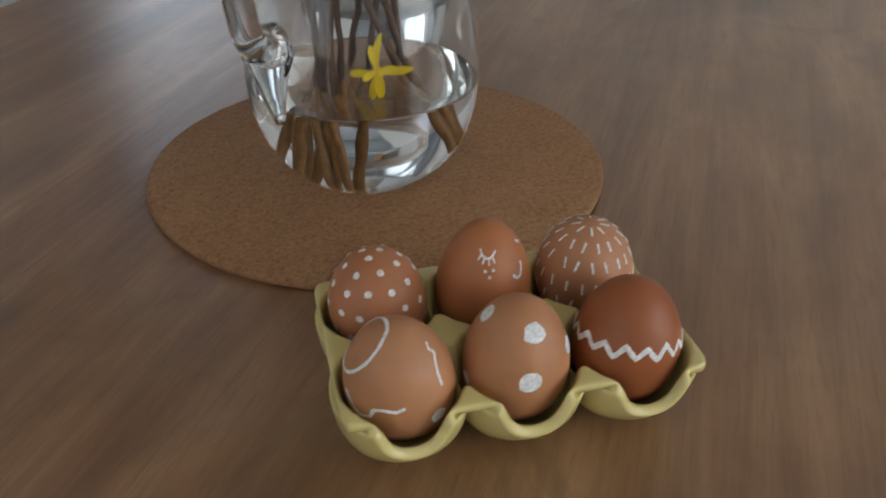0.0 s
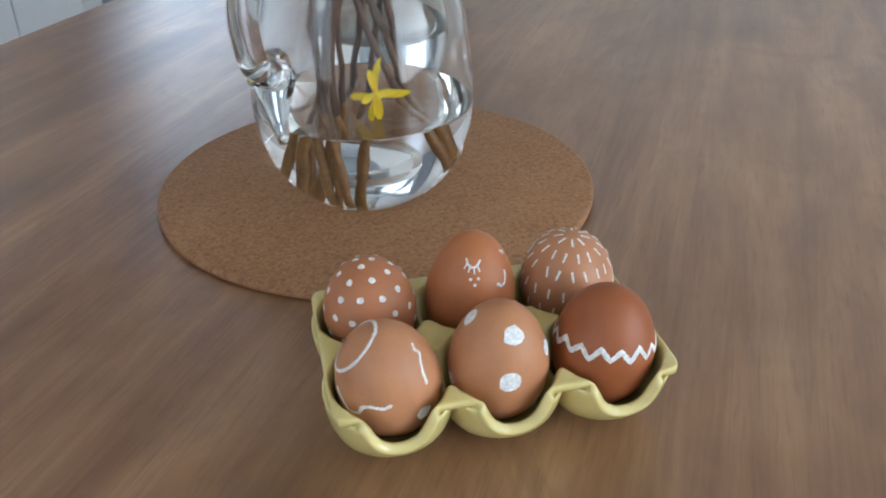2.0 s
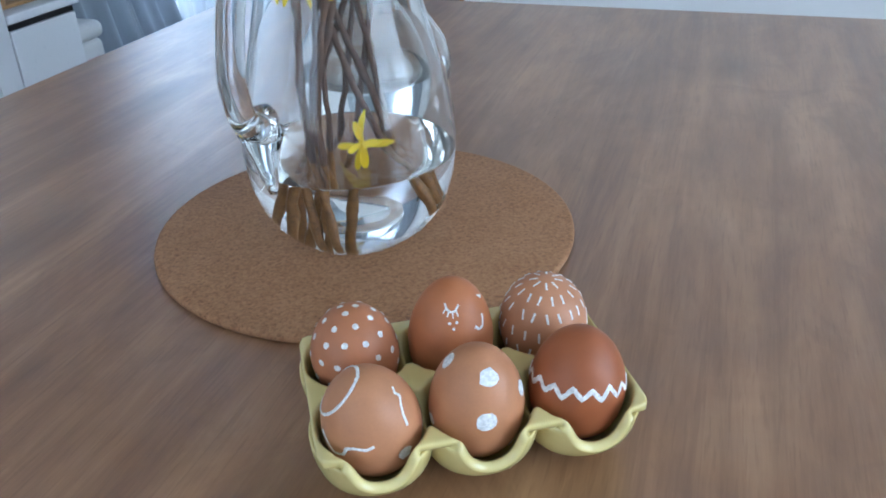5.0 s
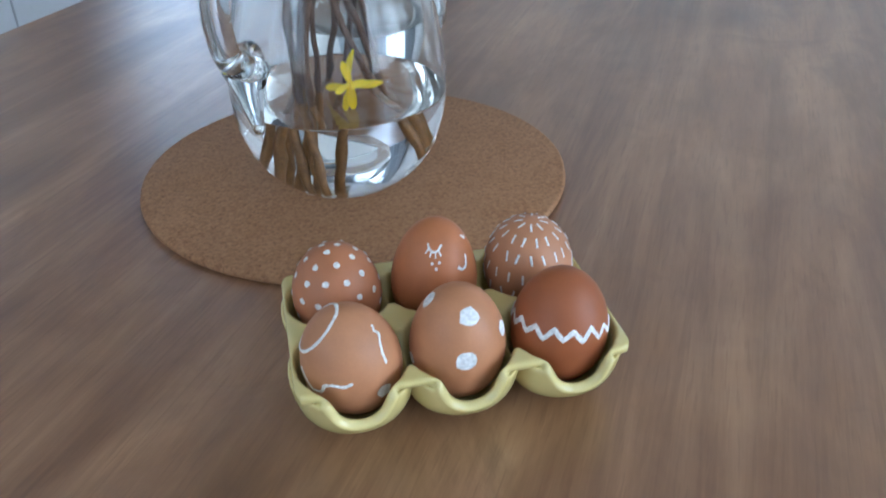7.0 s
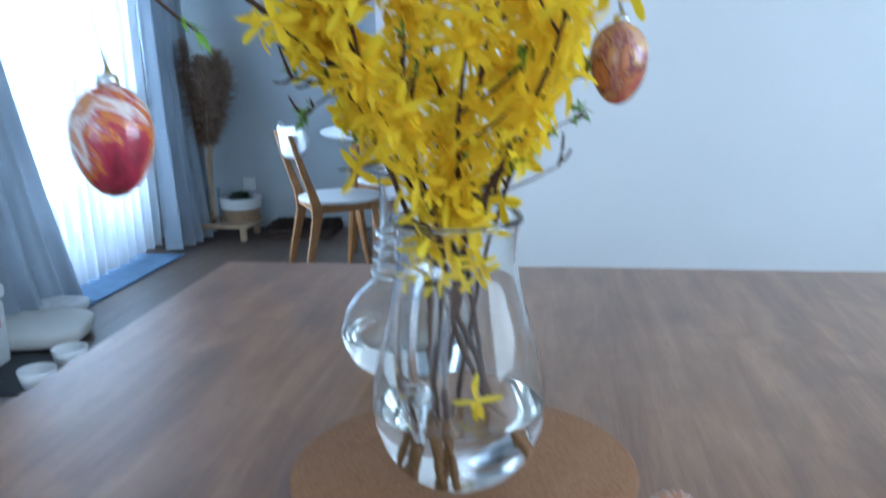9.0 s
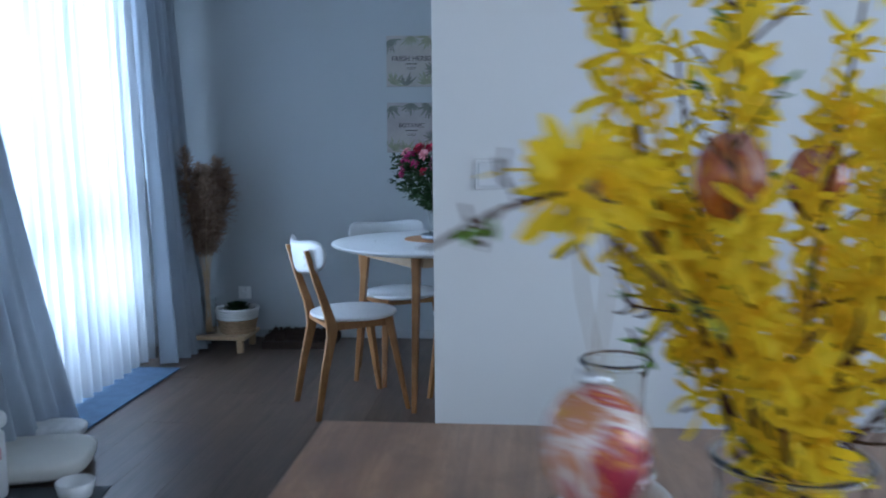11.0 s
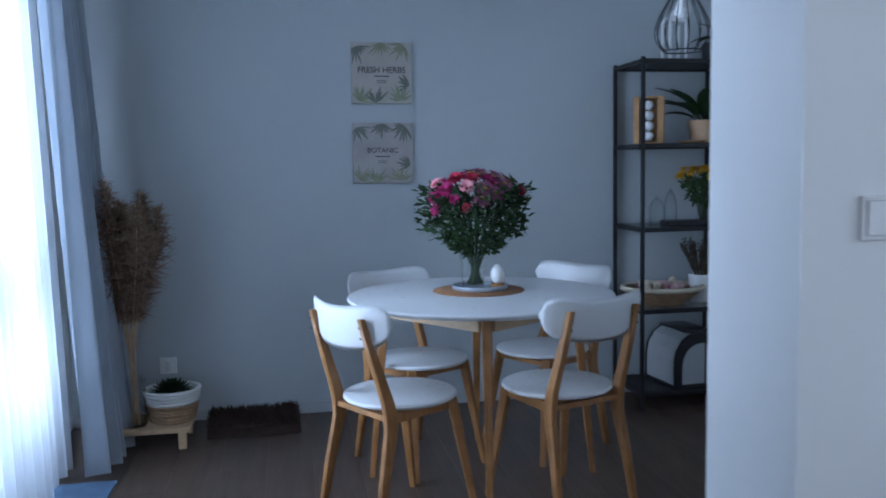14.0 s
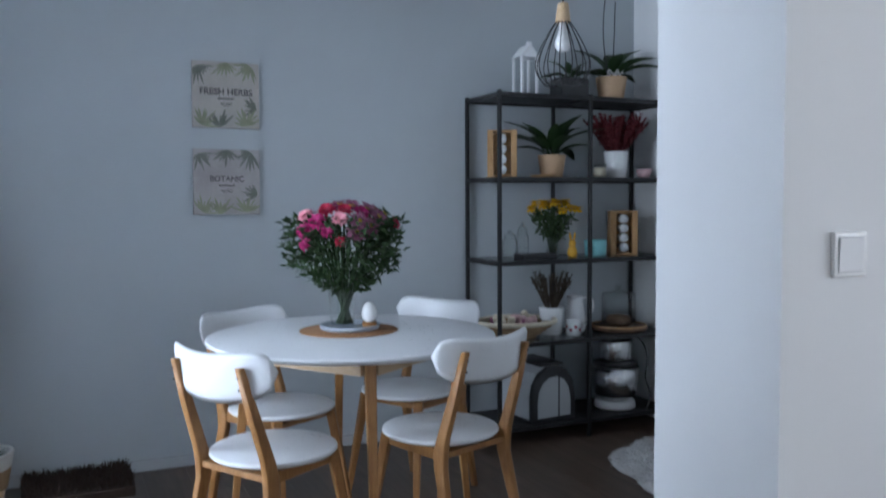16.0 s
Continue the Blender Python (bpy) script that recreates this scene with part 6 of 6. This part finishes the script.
suc = thing("succulent", "low dark green spiky succulent", "plant", pose(-1.985, 4.50, 0.232))
rs = random.Random(13)
for L in range(5):
    for k in range(13):
        a = 2 * math.pi * (k + 0.5 * L) / 13
        bm = bmesh.new()
        add_petal(bm, Vector((0, 0, -0.008)), Vector((math.cos(a), math.sin(a), 0.05 + 0.32 * L)).normalized(), Vector((0, 0, 1)), 0.108 - 0.009 * L, 0.03, -0.15, 4)
        part("leaf", bm, M_LEAF, suc)
pv = thing("pampas_vase", "slim clear glass vase for dried grass", "vase", pose(-2.135, 4.42, 0.108))
part("body", b_lathe([(0, 0), (0.045, 0), (0.048, 0.004), (0.046, 0.1), (0.05, 0.22), (0.047, 0.22), (0.043, 0.1), (0.044, 0.008), (0, 0.008)], 32), M_THIN, pv)
pg = thing("pampas_grass", "bunch of tall brown dried pampas plumes", "dried grass", pose(-2.135, 4.42, 0.108))
rp = random.Random(17)
for k in range(13):
    a = 2.4 * k
    sp = 0.175 * math.sqrt((k + 0.4) / 13)
    top = Vector((sp * math.cos(a), sp * math.sin(a) * 0.9, rp.uniform(0.85, 1.14)))
    base = Vector((0.02 * math.cos(a + 2), 0.02 * math.sin(a + 2), 0.012))
    mid = Vector((top.x * 0.22, top.y * 0.22, 0.46))
    pts = curve_pts([base, mid, top.lerp(mid, 0.4) + Vector((top.x * 0.2, top.y * 0.2, 0)), top], 8)
    stem = part("stalk", b_tube(pts, 0.0028, 6), M_BIRCH, pg)
    bm = bmesh.new()
    for q in range(620):
        u = rp.random()
        p = pts[min(len(pts) - 1, int(9 + u * (len(pts) - 10)))] + rnd_dir(rp) * 0.006
        f = math.sin(math.pi * min(1, 0.12 + 0.86 * u))
        d = (rnd_dir(rp) + Vector((0, 0, 0.5))).normalized()
        add_petal(bm, p, d, rnd_dir(rp), rp.uniform(0.032, 0.058) * (0.5 + f), 0.0042, 0.9, 3)
    part("plume", bm, M_PAMPAS, stem, "fluffy brown plume")

bs = thing("coir_brush_mat", "thick dark brown bristle doormat against the wall", "doormat", pose(-1.625, 4.63, 0.006, 0, 0, 2))
part("base", b_box((-0.215, -0.16, 0), (0.215, 0.16, 0.045), 0.006), M_COIR, bs, smooth=False)
rm = random.Random(19)
bm = bmesh.new()
for k in range(1500):
    p = Vector((rm.uniform(-0.21, 0.21), rm.uniform(-0.155, 0.155), 0.043))
    add_petal(bm, p, (Vector((0, 0, 1)) + rnd_dir(rm) * 0.5).normalized(), rnd_dir(rm), rm.uniform(0.025, 0.042), 0.007, 0.2, 2)
part("bristles", bm, M_COIR, bs)

# ---- white cabinets ----
cb = thing("white_cabinet", "tall white cabinet with smooth doors and dark handles", "cabinet", pose(-1.92, 1.72, 0))
part("body", b_box((-0.57, -1.15, 0.006), (-0.02, 0.0, 2.0), 0.003), M_LACQ, cb, smooth=False)
for y0, y1 in ((-1.146, -0.578), (-0.572, -0.092)):
    for z0, z1 in ((0.07, 0.379), (0.386, 1.99)):
        d = part("door", b_box((-0.018, y0, z0), (0.0, y1, z1), 0.002), M_LACQ, cb, smooth=False)
        if z0 > 0.1:
            part("handle", b_box((0.0, y1 - 0.055, z0 + 0.002), (0.016, y1 - 0.005, z0 + 0.026), 0.003), M_BLKPL, d, "short dark grey handle", smooth=False)
part("end_panel", b_box((-0.018, -0.088, 0.07), (0.0, 0.0, 2.0), 0.002), M_LACQ, cb, smooth=False)
lc = thing("low_cabinet", "low white drawer cabinet with a dark grip slot", "cabinet", pose(-1.92, 1.723, 0))
part("body", b_box((-0.50, 0.0, 0.006), (-0.02, 0.30, 0.44), 0.003), M_LACQ, lc, smooth=False)
part("top", b_box((-0.51, 0.0, 0.44), (0.01, 0.315, 0.468), 0.005), M_LACQ, lc, smooth=False)
part("drawer", b_box((-0.018, 0.005, 0.03), (0.0, 0.296, 0.416), 0.002), M_LACQ, lc, smooth=False)
part("grip_slot", b_box((-0.019, 0.005, 0.418), (-0.006, 0.296, 0.434), 0.001), M_BLKPL, lc, "dark grip slot", smooth=False)
bxs = thing("white_bin", "white lidded box with a red printed mark", "box", pose(-2.14, 2.21, 0.006))
part("body", b_box((-0.09, -0.10, 0), (0.09, 0.075, 0.250), 0.025, 4), M_APPL, bxs, smooth=False)
part("lid", b_box((-0.098, -0.108, 0.250), (0.098, 0.083, 0.315), 0.028, 4), M_APPL, bxs, smooth=False)
part("mark", b_box((0.0902, -0.04, 0.15), (0.0915, 0.03, 0.19), 0), M_PASTEL, bxs, "red printed mark", smooth=False)
tb_ = thing("glass_terrarium", "clear glass box with a wooden front post on the low cabinet", "glass box", pose(-2.10, 1.88, 0.468))
part("base", b_box((-0.18, -0.11, 0), (0.12, 0.10, 0.012), 0.002), M_CRATE, tb_, smooth=False)
for x, y, m_ in ((0.105, -0.095, M_CRATE), (-0.165, -0.095, M_CRATE), (0.105, 0.09, M_SLATE), (-0.165, 0.09, M_SLATE)):
    part("post", b_box((x - 0.015, y - 0.015, 0.012), (x + 0.015, y + 0.012, 0.30), 0.002), m_, tb_, smooth=False)
for lo, hi in (((0.103, -0.08, 0.012), (0.107, 0.075, 0.30)), ((-0.167, -0.08, 0.012), (-0.163, 0.075, 0.30))):
    part("pane", b_box(lo, hi, 0), M_THIN, tb_, smooth=False)
part("lid", b_box((-0.18, -0.11, 0.30), (0.12, 0.105, 0.312), 0.002), M_CRATE, tb_, smooth=False)

# ---- floor ----
fl = solo("floor", b_box((XL - 0.35, YB - 0.35, -0.1), (XR + 0.2, YF + 0.2, -0.004), 0), M_FLOOR, "warm grey-brown laminate plank floor", "floor", kind="structure", smooth=False)
PW, PL_ = 0.192, 1.285
pm = bpy.data.meshes.new("plank")
bm = b_box((0, 0, -0.004), (PW - 0.0005, PL_ - 0.0005, 0.0055), 0.0006, 1)
bm.to_mesh(pm)
bm.free()
pm.materials.append(M_FLOOR)
rq = random.Random(23)
for i in range(int((XR - XL) / PW) + 1):
    y, long = YB - 0.3, PL_ * rq.uniform(0.3, 1.0)
    while y < YF + 0.1:
        long = min(long, YF + 0.15 - y)
        o = new("plank", pm)
        o.parent = fl
        o.location = (XL - 0.01 + i * PW, y, 0)
        o.scale = (1, long / PL_, 1)
        y += long
        long = PL_
